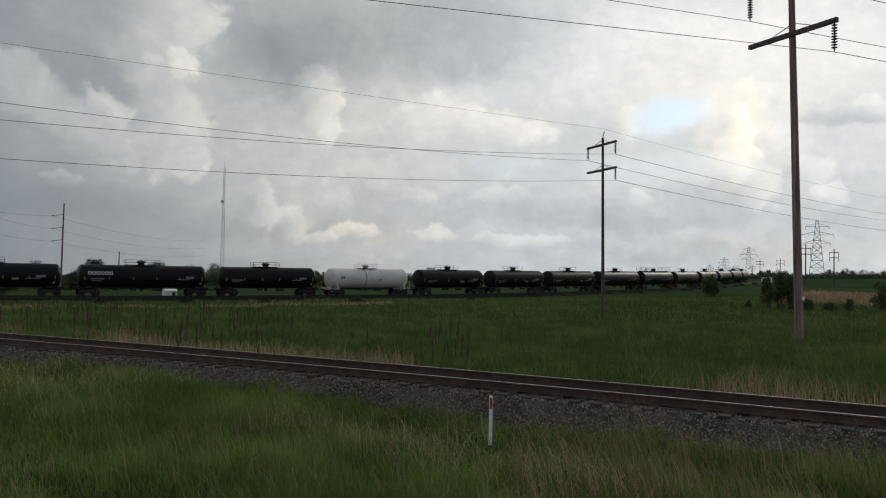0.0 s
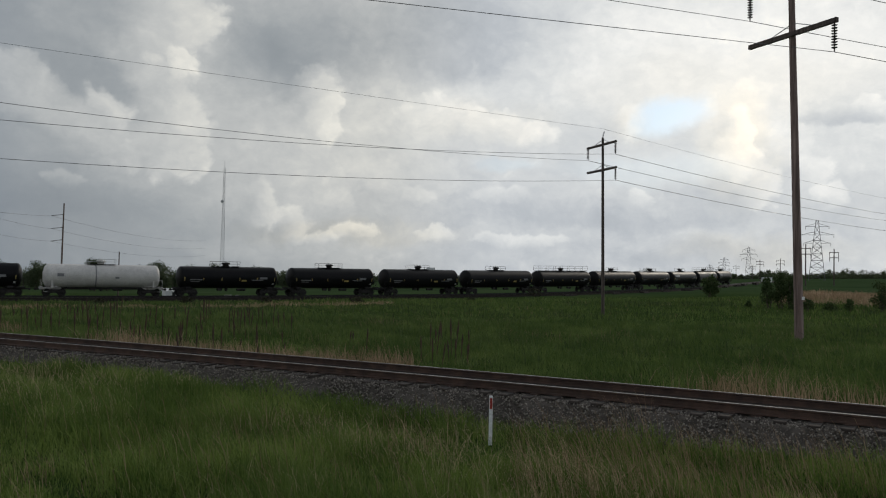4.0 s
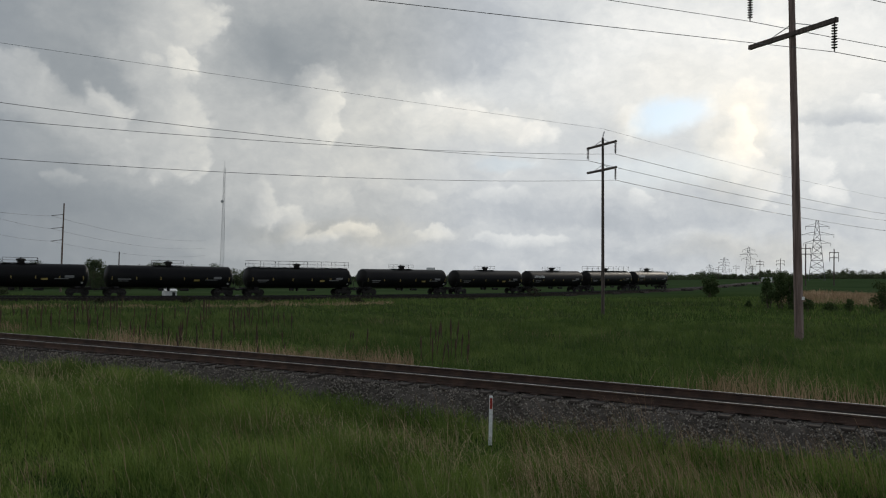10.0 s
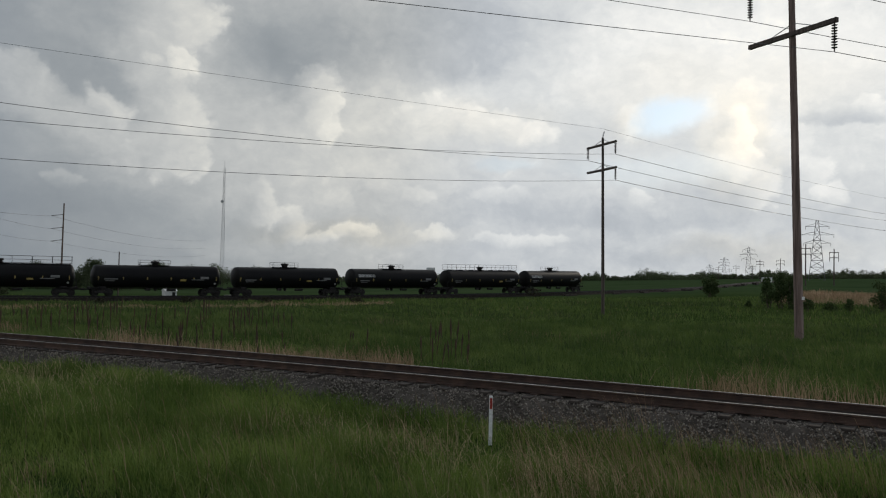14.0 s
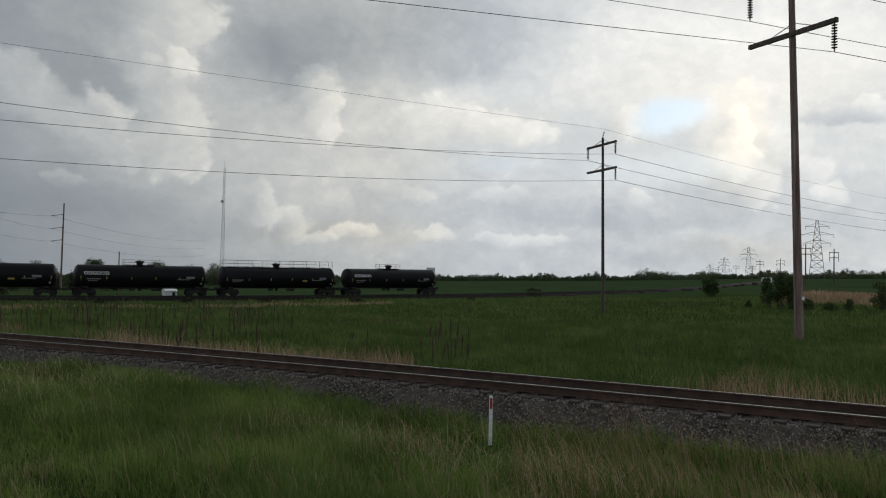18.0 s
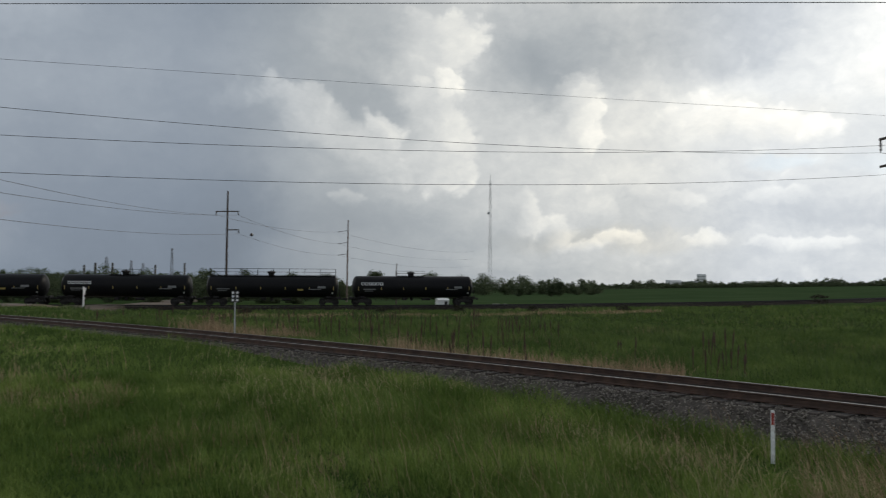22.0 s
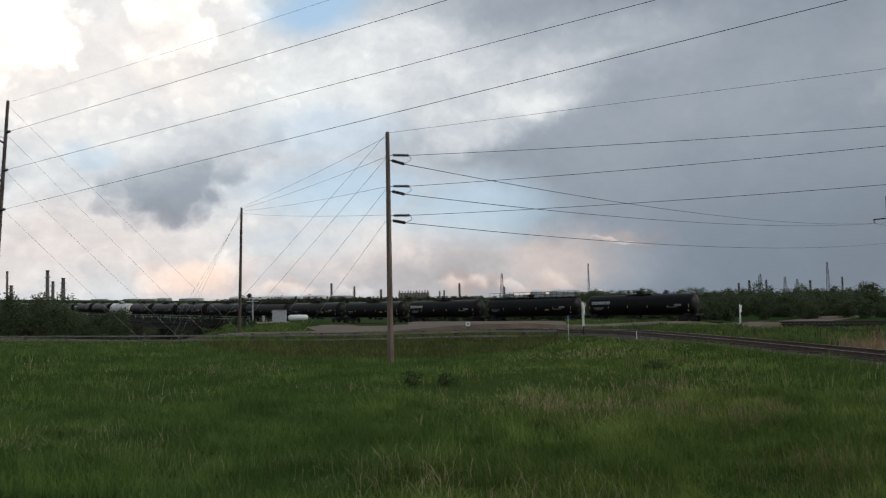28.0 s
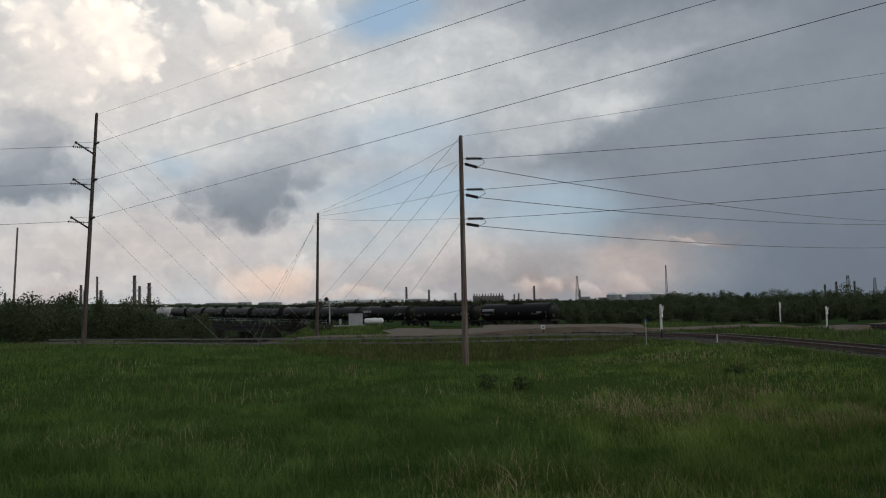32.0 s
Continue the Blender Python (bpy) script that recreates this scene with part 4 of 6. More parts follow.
    if white:
        band = Shape().lathe(((r + 0.005, 0.9), (r + 0.03, 0.92), (r + 0.03, 1.04), (r + 0.005, 1.06)), "x", 36, (0, 0, zc))
        part("ladder_band", band, M_FADED, car)
        frame_bar = Shape().box((0, 0, 0.98), (2 * half, 0.5, 0.3)).box((0, 1.3, 1.15), (2 * half, 0.06, 0.06)).box((0, -1.3, 1.15), (2 * half, 0.06, 0.06))
        part("frame_bar", frame_bar, M_UNDER, car)
    return car


def lettered(car, half):
    """Blocky white marks of a lessor's name, drawn as plain shapes."""
    for side in (-1, 1):
        sh = Shape()
        for i in range(6):
            x = side * (half - 1.35 - i * 0.52)
            z0 = 0.42
            yy = side * math.sqrt((1.52 + 0.02) ** 2 - z0 ** 2)
            m = Matrix.Rotation(side * math.atan2(z0, 1.44), 3, "X")
            for dx, dz, w, h in ((0, 0.15, 0.44, 0.10), (0, -0.15, 0.44 if i % 2 else 0.30, 0.10), (-0.17, 0, 0.10, 0.24), (0.17, 0.0, 0.10, 0.24)):
                sh.box((x + dx, yy - side * dz * 0.28, 2.58 + z0 + dz), (w, 0.02, h), m)
        part("marking", sh, M_MARK, car, "row of blocky white marks")


CAR_LENGTHS = (19.31, 19.88, 19.02, 18.67, 18.86, 18.93, 19.04, 17.32, 16.37, 16.36, 17.16, 16.65, 18.51)
TRAIN_S0, TRAIN_V = -209.68, 9.907       # where the tail stands on the track at the start, and its speed


def make_train():
    rnd = random.Random(21)
    masters, cars, s = {}, [], 0.0
    for k in range(34):
        length = CAR_LENGTHS[k] if k < len(CAR_LENGTHS) else 18.2
        style = {1: "catwalk", 5: "catwalk", 10: "white", 26: "white"}.get(k, "platform")
        logo = k in (0, 2, 12, 17, 22)
        key = (round(length, 1), style, logo)
        if key in masters:
            car = copy_thing(masters[key], Matrix())
        else:
            car = tank_car(length, style, rnd)
            if logo:
                lettered(car, length / 2 - 0.95)
            masters[key] = car
        cars.append((car, s + length / 2))
        s += length
    return cars


# ---- poles, arms and insulators ----
def insulator(length, n=8, r=0.13):
    prof = [(0.03, 0.0)]
    for i in range(n):
        h = -length * (0.08 + 0.84 * i / n)
        prof += [(0.035, h), (r, h - 0.03), (r * 0.85, h - 0.06), (0.035, h - 0.065)]
    prof += [(0.03, -length)]
    return Shape().lathe(prof[::-1], "z", 10)


def pole(name, label, base, top, r0, r1, mat, category="utility pole"):
    """A round timber pole from the ground to its leaning top, set into the earth."""
    base, top = Vector(base), Vector(top)
    ob = thing(name, label, category, Matrix.Translation(base))
    d = top - base
    ks = (-0.05, 0, 0.15, 0.3, 0.5, 0.7, 0.85, 0.99, 1.0)
    sh = Shape().limb([d * k for k in ks], [r0 + (r1 - r0) * k for k in ks[:-1]] + [r1 * 0.8])
    part("shaft", sh, mat, ob, "round weathered timber shaft")
    return ob


def crossarm(ob, centre, along, length, brace=0.55, thick=0.13):
    """A timber arm with two braces; centre and along in world space. Returns its two ends."""
    o = ob.matrix_basis.translation
    c, a = Vector(centre) - o, Vector(along).normalized()
    off = a.cross(Vector((0, 0, 1))).normalized() * 0.16
    m = Matrix.Rotation(math.atan2(a.y, a.x), 3, "Z") @ Matrix.Rotation(-math.asin(a.z), 3, "Y")
    arm = part("crossarm", Shape().box(c + off, (length, thick, thick * 1.3), m, 0.015), M_POLE, ob, "dark squared timber crossarm")
    for e in (-1, 1):
        p = c + off + a * (e * length * 0.30)
        part("brace", Shape().tube(p, c + Vector((0, 0, brace * length * 0.35)), 0.025, n=6), M_STEEL, arm)
    return [o + c + off + a * (e * length * 0.47) for e in (-1, 1)]


def hang(ob, at, length, n=8, r=0.13):
    o = ob.matrix_basis.translation
    part("insulator_string", insulator(length, n, r).mesh("insulator_string", M_INSUL), M_INSUL, ob, "string of dark disc insulators", at=Matrix.Translation(Vector(at) - o - Vector((0, 0, 0.08))))
    return Vector(at) - Vector((0, 0, length + 0.08))


def wire(a, b, sag, r=0.014, name="power_line", label="thin dark overhead conductor"):
    a, b = Vector(a), Vector(b)
    n = 24
    pts = [a.lerp(b, i / n) - Vector((0, 0, 4 * sag * (i / n) * (1 - i / n))) for i in range(n + 1)]
    cu = bpy.data.curves.new(name, "CURVE")
    cu.dimensions, cu.bevel_depth, cu.bevel_resolution = "3D", r, 1
    sp = cu.splines.new("POLY")
    sp.points.add(n)
    sp.points.foreach_set("co", np.array([(*p, 1) for p in pts]).ravel())
    cu.materials.append(M_STEEL if name == "guy_wire" else M_WIRE)
    return tagged(new(name, cu), label, "power line", "overhead wires")


# ---- grass and weeds ----
def polar(rng, n, r0, r1, a0, a1, power=1.0):
    """Random places between two distances and two bearings; power 1 is even over the ground, less crowds them near the eye."""
    q = rng.random(n)
    r = (r0 ** (2 * power) + q * (r1 ** (2 * power) - r0 ** (2 * power))) ** (1 / (2 * power))
    a = np.radians(rng.uniform(a0, a1, n))
    return -np.sin(a) * r, np.cos(a) * r


def off_track(x, y):
    xc = np.clip(x, -70, 60)
    return (y - NEAR_A - NEAR_B * x - NEAR_C * (xc * xc + 2 * xc * (x - xc))) * 0.885


def lumps(x, y, s, seed=0.0):
    """Cheap smooth noise, about -1 to 1."""
    return (np.sin(x / s + 1.3 * seed + 1.7 * np.sin(y / s * 0.7 + seed)) + np.sin(y / s * 1.13 - seed + 1.9 * np.sin(x / s * 0.61 + 2 * seed)) + np.sin((x + y) / s * 0.43 + seed * 3)) / 3


def blade_mesh(name, rng, x, y, height, width, lean, wind, mat, sink=0.02):
    """One bent blade at each place: a quad and a tip."""
    n = len(x)
    z = ground_z(x, y) - sink
    h = height
    phi = rng.uniform(0, 2 * np.pi, n)
    wx, wy = np.cos(phi) * width * 0.5, np.sin(phi) * width * 0.5
    la, lm = rng.uniform(0, 2 * np.pi, n), np.abs(rng.normal(0, lean, n)) * h
    lx, ly = np.cos(la) * lm + wind[0] * h, np.sin(la) * lm + wind[1] * h
    v = np.empty((n, 5, 3), np.float32)
    v[:, 0] = np.stack([x - wx, y - wy, z], -1)
    v[:, 1] = np.stack([x + wx, y + wy, z], -1)
    v[:, 2] = np.stack([x + wx * 0.75 + lx * 0.35, y + wy * 0.75 + ly * 0.35, z + h * 0.58], -1)
    v[:, 3] = np.stack([x - wx * 0.75 + lx * 0.35, y - wy * 0.75 + ly * 0.35, z + h * 0.58], -1)
    v[:, 4] = np.stack([x + lx, y + ly, z + h * 0.98], -1)
    k = np.arange(n, dtype=np.int64)[:, None] * 5
    loops = (k + np.array([0, 1, 2, 3, 3, 2, 4])).ravel()
    sizes = np.tile([4, 3], n)
    return soup(name, v.reshape(-1, 3), sizes, loops, mat)


def on_road(x, y):
    d = np.full(np.shape(x), 99.0)
    for (xa, ya), (xb, yb) in zip(ROAD[:-1], ROAD[1:]):
        ux, uy = xb - xa, yb - ya
        t = np.clip(((x - xa) * ux + (y - ya) * uy) / (ux * ux + uy * uy), 0, 1)
        d = np.minimum(d, np.hypot(x - xa - ux * t, y - ya - uy * t))
    return d


ROAD = ((-260, -40), (-150, -14), (-112, 6), (-94, 24), (-82, 42), (-73, 58), (-72, 72), (-78, 92), (-88, 118), (-120, 190))


STRAW = (-16.2, 15.4, -7.0, 12.4)      # middles of two straw-coloured patches


def on_gravel(x, y):
    """The bare ground between the road and the main line."""
    a = np.degrees(np.arctan2(-x, y)) + 1.5 * lumps(x, y, 4.0, 2.0)
    return (a > 51.5) & (a < 69) & (np.hypot(x, y) > 84) & (on_far(x, y) > 3)


def make_grass():
    rng = np.random.default_rng(11)

    def keep(x, y, edge=2.35):
        u = off_track(x, y)
        # the verge creeps over the ballast in places
        e = edge + 0.35 * lumps(x, y, 2.2) - np.clip((-x + 2) / 9, 0, 1.0) * (u < 0) * 1.05
        return (np.abs(u) > e) & (on_road(x, y) > 4.2) & ~on_gravel(x, y)

    def tan(x, y):
        u = off_track(x, y)
        k = 0.5 * lumps(x, y, 3.1, 2.0)
        strip = (u > 2.2) & (u < 7.5 + 2 * k)
        along = ((x > -13.5) & (x < -0.8)) | (x > 3.6) | ((x < -19) & (x > -26)) | ((x < -34) & (lumps(x, y, 4, 5) > 0.3))
        return strip & along & (k > -0.32) & (lumps(x, y, 0.9, 3.0) > -0.4)

    def lay(name, label, n, span, hgt, wid, lean, mat, power, where=None, wind=(-0.10, 0.02)):
        x, y = polar(rng, n, *span, power)
        ok = keep(x, y)
        if where is not None:
            ok &= where(x, y)
        x, y = x[ok], y[ok]
        r = np.hypot(x, y)
        patch = 1 + 0.55 * lumps(x, y, 0.33, 1.0) + 0.40 * lumps(x, y, 0.8, 3.0) + 0.30 * lumps(x, y, 2.3, 2.0) + 0.25 * lumps(x, y, 6.0, 4.0)
        h = rng.uniform(*hgt, len(x)) * np.clip(patch, 0.3, 1.9)
        w = np.maximum(wid, wid * r / 16)
        tagged(new(name, blade_mesh(name, rng, x, y, h, w, lean, wind, mat)), label, "grass", kind="stuff")

    def straw(x, y):
        k = 0.35 * lumps(x, y, 1.7, 8.0)
        d = np.minimum(np.hypot((x - STRAW[0]) / 4.2, (y - STRAW[1]) / 4.0), np.hypot((x - STRAW[2]) / 3.0, (y - STRAW[3]) / 2.0))
        return (d + k < 0.9) & (rng.random(len(x)) < 0.75)

    green = lambda x, y: ~tan(x, y)
    # where the darker green takes over, with a ragged edge
    def west(x, y):
        return np.degrees(np.arctan2(-x, y)) + 9 * lumps(x, y, 2.1, 6.0) + rng.normal(0, 5, len(x)) > 57

    def meadow(x, y):
        return green(x, y) & (off_track(x, y) < 0)

    lay("meadow_grass", "lush green meadow grass with tangled blades", 190000, (9.5, 26, -33, 66), (0.10, 0.42), 0.0135, 0.70, M_GRASS, 0.7, lambda x, y: meadow(x, y) & ~west(x, y))
    lay("meadow_grass", "darker green meadow grass", 130000, (9.5, 26, 34, 101), (0.12, 0.38), 0.011, 0.75, M_GRASS_WEST, 0.7, lambda x, y: meadow(x, y) & west(x, y))
    lay("meadow_grass", "lush green meadow grass further out", 80000, (26, 62, -4, 66), (0.10, 0.27), 0.010, 0.7, M_GRASS, 0.8, lambda x, y: meadow(x, y) & ~west(x, y))
    lay("meadow_grass", "darker green meadow grass further out", 84000, (26, 76, 34, 101), (0.12, 0.34), 0.010, 0.6, M_GRASS_WEST, 0.8, lambda x, y: meadow(x, y) & west(x, y))
    lay("field_grass", "rough green pasture grass beyond the track", 190000, (22, 62, -33, 60), (0.14, 0.40), 0.011, 0.6, M_FIELD, 0.8, lambda x, y: green(x, y) & (off_track(x, y) > 0))
    lay("field_grass", "green pasture grass between the tracks", 110000, (60, 135, -33, 101), (0.16, 0.42), 0.011, 0.45, M_FIELD, 0.9, lambda x, y: ~tan(x, y) & (on_far(x, y) > 3.4))
    lay("dry_grass", "tall straw-coloured dead grass along the track", 110000, (14, 60, -33, 75), (0.28, 0.75), 0.010, 0.5, M_DRY, 0.75, tan)
    # straw stalks that stand up out of the near grass
    lay("seed_stalk", "thin straw-coloured seed stalks leaning in the wind", 7600, (10.0, 18, -33, 30), (0.30, 0.80), 0.0072, 0.30, M_DRY, 0.8, lambda x, y: (off_track(x, y) < -1.6) & (rng.random(len(x)) < np.clip((x + 2.5) / 3.5, 0.22, 1) * (0.45 + 0.55 * (lumps(x, y, 1.3, 9) > -0.1))) & ~((y > 11) & (np.abs(x - y * 0.058) < 0.45)), (-0.34, 0.05))
    lay("seed_stalk", "thin straw-coloured seed stalks in the meadow", 3800, (10.0, 46, 4, 101), (0.30, 0.62), 0.0075, 0.32, M_DRY, 0.75, lambda x, y: (off_track(x, y) < -2) & (lumps(x, y, 1.9, 7) > 0.42), (-0.16, 0.03))
    lay("seed_stalk", "patch of straw-coloured grass in the meadow", 30000, (9.5, 46, 24, 60), (0.25, 0.60), 0.008, 0.40, M_DRY, 0.75, lambda x, y: straw(x, y) & (lumps(x, y, 0.9, 4) > -0.1), (-0.14, 0.03))
    # coarse brown grass in the ditch below the road
    lay("ditch_grass", "coarse brownish grass in the ditch below the road", 36000, (40, 74, 46, 76), (0.2, 0.55), 0.012, 0.5, M_DITCH, 0.9, lambda x, y: (np.hypot((x + 58) / 11.5, (y - 29) / 13) + 0.2 * lumps(x, y, 3, 2) < 1) & (off_track(x, y) < -3))
    lay("field_grass", "short green grass on the trackside mound", 16000, (112, 152, 64, 79), (0.12, 0.35), 0.010, 0.5, M_FIELD, 1.0, lambda x, y: (np.hypot((x + 129) / 17, (y - 45) / 13) < 1.15) & (on_far(x, y) > 3.2))
    # rank dark tufts
    lay("rank_tuft", "darker rank tufts in the pasture", 60000, (28, 110, -33, 60), (0.30, 0.62), 0.014, 0.5, M_LEAF, 0.8, lambda x, y: (off_track(x, y) > 4) & (lumps(x, y, 1.1, 3.3) + 0.4 * lumps(x, y, 5.0, 1.0) > 0.46) & (on_far(x, y) > 4))
    # a thin straw-coloured strip along the old ditch before the main line
    lay("dry_grass", "thin strip of straw-coloured grass before the main line", 26000, (84, 112, 2, 34), (0.2, 0.5), 0.010, 0.4, M_DRY, 1.0, lambda x, y: (np.abs(on_far(x, y) - 24 - 3 * lumps(x, y, 9, 2)) < 2.0) & (lumps(x, y, 3.0, 5) > -0.35))
    # the tan rough on the rise, far along the line
    lay("dry_grass", "rough of straw-coloured grass on the rise", 8000, (112, 175, -30, -21.5), (0.3, 0.8), 0.012, 0.4, M_DRY, 1.0)


def on_far(x, y):
    """Distance from the main line, near enough."""
    a = np.degrees(np.arctan2(-x, y))
    return np.abs(np.hypot(x, y) - np.interp(a, TAZ, TD)) * 0.85


def make_dock_stalks():
    """Last year's dock and mullein, dead and brown."""
    rng = np.random.default_rng(5)
    sh = Shape()
    made = 0
    while made < 170:
        a, r = radians(rng.uniform(-2, 40)), rng.uniform(27, 62)
        x, y = -math.sin(a) * r, math.cos(a) * r
        u = float(off_track(x, y))
        if not 3.5 < u < 26 or lumps(np.array(x), np.array(y), 4.0, 6.0) < -0.1 + (0.5 if a < radians(10) else 0):
            continue
        h = rng.uniform(0.6, 1.5)
        b = Vector((x, y, gz(x, y)))
        t = b + Vector((rng.normal(0, 0.06), rng.normal(0, 0.06), 1)) * h
        sh.tube(b, b.lerp(t, 0.45), 0.016, n=4, caps=False)
        sh.tube(b.lerp(t, 0.45), b.lerp(t, 0.75), 0.014, 0.038, 5, False).tube(b.lerp(t, 0.75), t, 0.038, 0.010, 5, False)
        made += 1
    tagged(new("dock_stalk", sh.mesh("dock_stalk", M_STALK)), "dead rust-brown dock stalks standing in the grass", "weeds", kind="stuff")


def foliage(rng, blobs, n, size, flat=0.6):
    """n leaf cards spread over a cluster of (x, y, z, rx, rz) puffs; denser near their skins."""
    w = np.array([b[3] * b[3] * b[4] for b in blobs]) ** 0.66
    pick = rng.choice(len(blobs), n, p=w / w.sum())
    B = np.array(blobs)[pick]
    d = rng.normal(size=(n, 3))
    d /= np.linalg.norm(d, axis=1)[:, None]
    d *= (rng.random(n) ** 0.45)[:, None] * rng.uniform(0.7, 1.15, n)[:, None]
    c = B[:, :3] + d * np.stack([B[:, 3], B[:, 3], B[:, 4]], -1)
    a, b = rng.normal(size=(n, 3)), rng.normal(size=(n, 3))
    a /= np.linalg.norm(a, axis=1)[:, None]
    b -= a * (a * b).sum(1)[:, None]
    b /= np.linalg.norm(b, axis=1)[:, None]
    s = (size * rng.uniform(0.5, 1.3, n))[:, None]
    v = np.stack([c - a * s, c - b * s * flat, c + a * s, c + b * s * flat], 1).reshape(-1, 3)
    return v, np.full(n, 4), np.arange(4 * n)


def plant(name, label, category, x, y, height, spread, seed, n=700, mat=None, leaf=0.16, trunk=0.12, group="", tall=False):
    """A shrub or tree: stems that fork, and a ragged crown of leaf cards."""
    rng = np.random.default_rng(seed)
    ob = thing(name, label, category, Matrix.Translation((x, y, gz(x, y) - 0.05)), group)
    wood = Shape()
    blobs = []
    stems = 1 if tall else 4
    for s in range(stems):
        a = rng.uniform(0, 6.28)
        base = Vector((0, 0, -0.1)) if tall else Vector((math.cos(a), math.sin(a), -0.05)) * spread * 0.15
        fork = Vector((rng.normal(0, 0.06) * height, rng.normal(0, 0.06) * height, height * (0.42 if tall else 0.25)))
        wood.tube(base, fork, trunk, trunk * 0.6, 7)
        for k in range(6 if tall else 4):
            a = rng.uniform(0, 6.28)
            up = rng.uniform(0.42, 0.86) if tall else rng.uniform(0.25, 0.85)
            out = spread * rng.uniform(0.25, 0.8) * (1.15 - up * 0.7 if tall else 1.1 - up * 0.5)
            tip = Vector((math.cos(a) * out, math.sin(a) * out, height * up))
            wood.tube(fork * rng.uniform(0.6, 1.0), tip, trunk * 0.45, trunk * 0.12, 5)
            blobs.append((*tip, spread * rng.uniform(0.26, 0.46), height * rng.uniform(0.10, 0.20)))
    blobs.append((0, 0, height * 0.84, spread * 0.34, height * 0.14))
    if tall:
        blobs += [(0, 0, height * 0.62, spread * 0.55, height * 0.22), (spread * 0.15, 0, height * 0.36, spread * 0.6, height * 0.2), (-spread * 0.2, spread * 0.1, height * 0.2, spread * 0.7, height * 0.16)]
    else:
        blobs.append((0, 0, height * 0.35, spread * 0.7, height * 0.34))
    part("trunk", wood, M_BARK, ob)
    part("crown", soup("crown", *foliage(rng, blobs, n, leaf), mat or M_LEAF), mat or M_LEAF, ob, "ragged green crown")
    return ob


def spot(az, r):
    return -math.sin(radians(az)) * r, math.cos(radians(az)) * r


def far_woods(name, label, seed, a0, a1, d0, d1, h, step, mat, profile=None, card=0.9, n=46, bare=0.0):
    """A belt of trees too far to tell apart: ragged crowns on short trunks."""
    rng = np.random.default_rng(seed)
    V, sizes, loops, base = [], [], [], 0
    a = a0
    while a < a1:
        d = rng.uniform(d0, d1)
        hh = h * rng.uniform(0.6, 1.15) * (profile(a) if profile else 1.0)
        if rng.random() >= bare:
            x, y = spot(a, d)
            z = gz(x, y) - (2.5 if d > 800 else 0.3)
            w = hh * rng.uniform(0.34, 0.55)
            blobs = [(x, y, z + hh * 0.55, w, hh * 0.36), (x + rng.normal(0, w * 0.5), y + rng.normal(0, w * 0.5), z + hh * 0.34, w * 1.1, hh * 0.34), (x + rng.normal(0, w * 0.4), y + rng.normal(0, w * 0.4), z + hh * 0.8, w * 0.5, hh * 0.2)]
            v, s, l = foliage(rng, blobs, n, card * (0.4 * hh + 3.8) / 8, 0.75)
            V.append(v)
            sizes.append(s)
            loops.append(l + base)
            base += len(v)
        a += step * rng.uniform(0.6, 1.4) * 57.3 / d
    tagged(new(name, soup(name, np.concatenate(V), np.concatenate(sizes), np.concatenate(loops), mat)), label, "trees", kind="stuff")


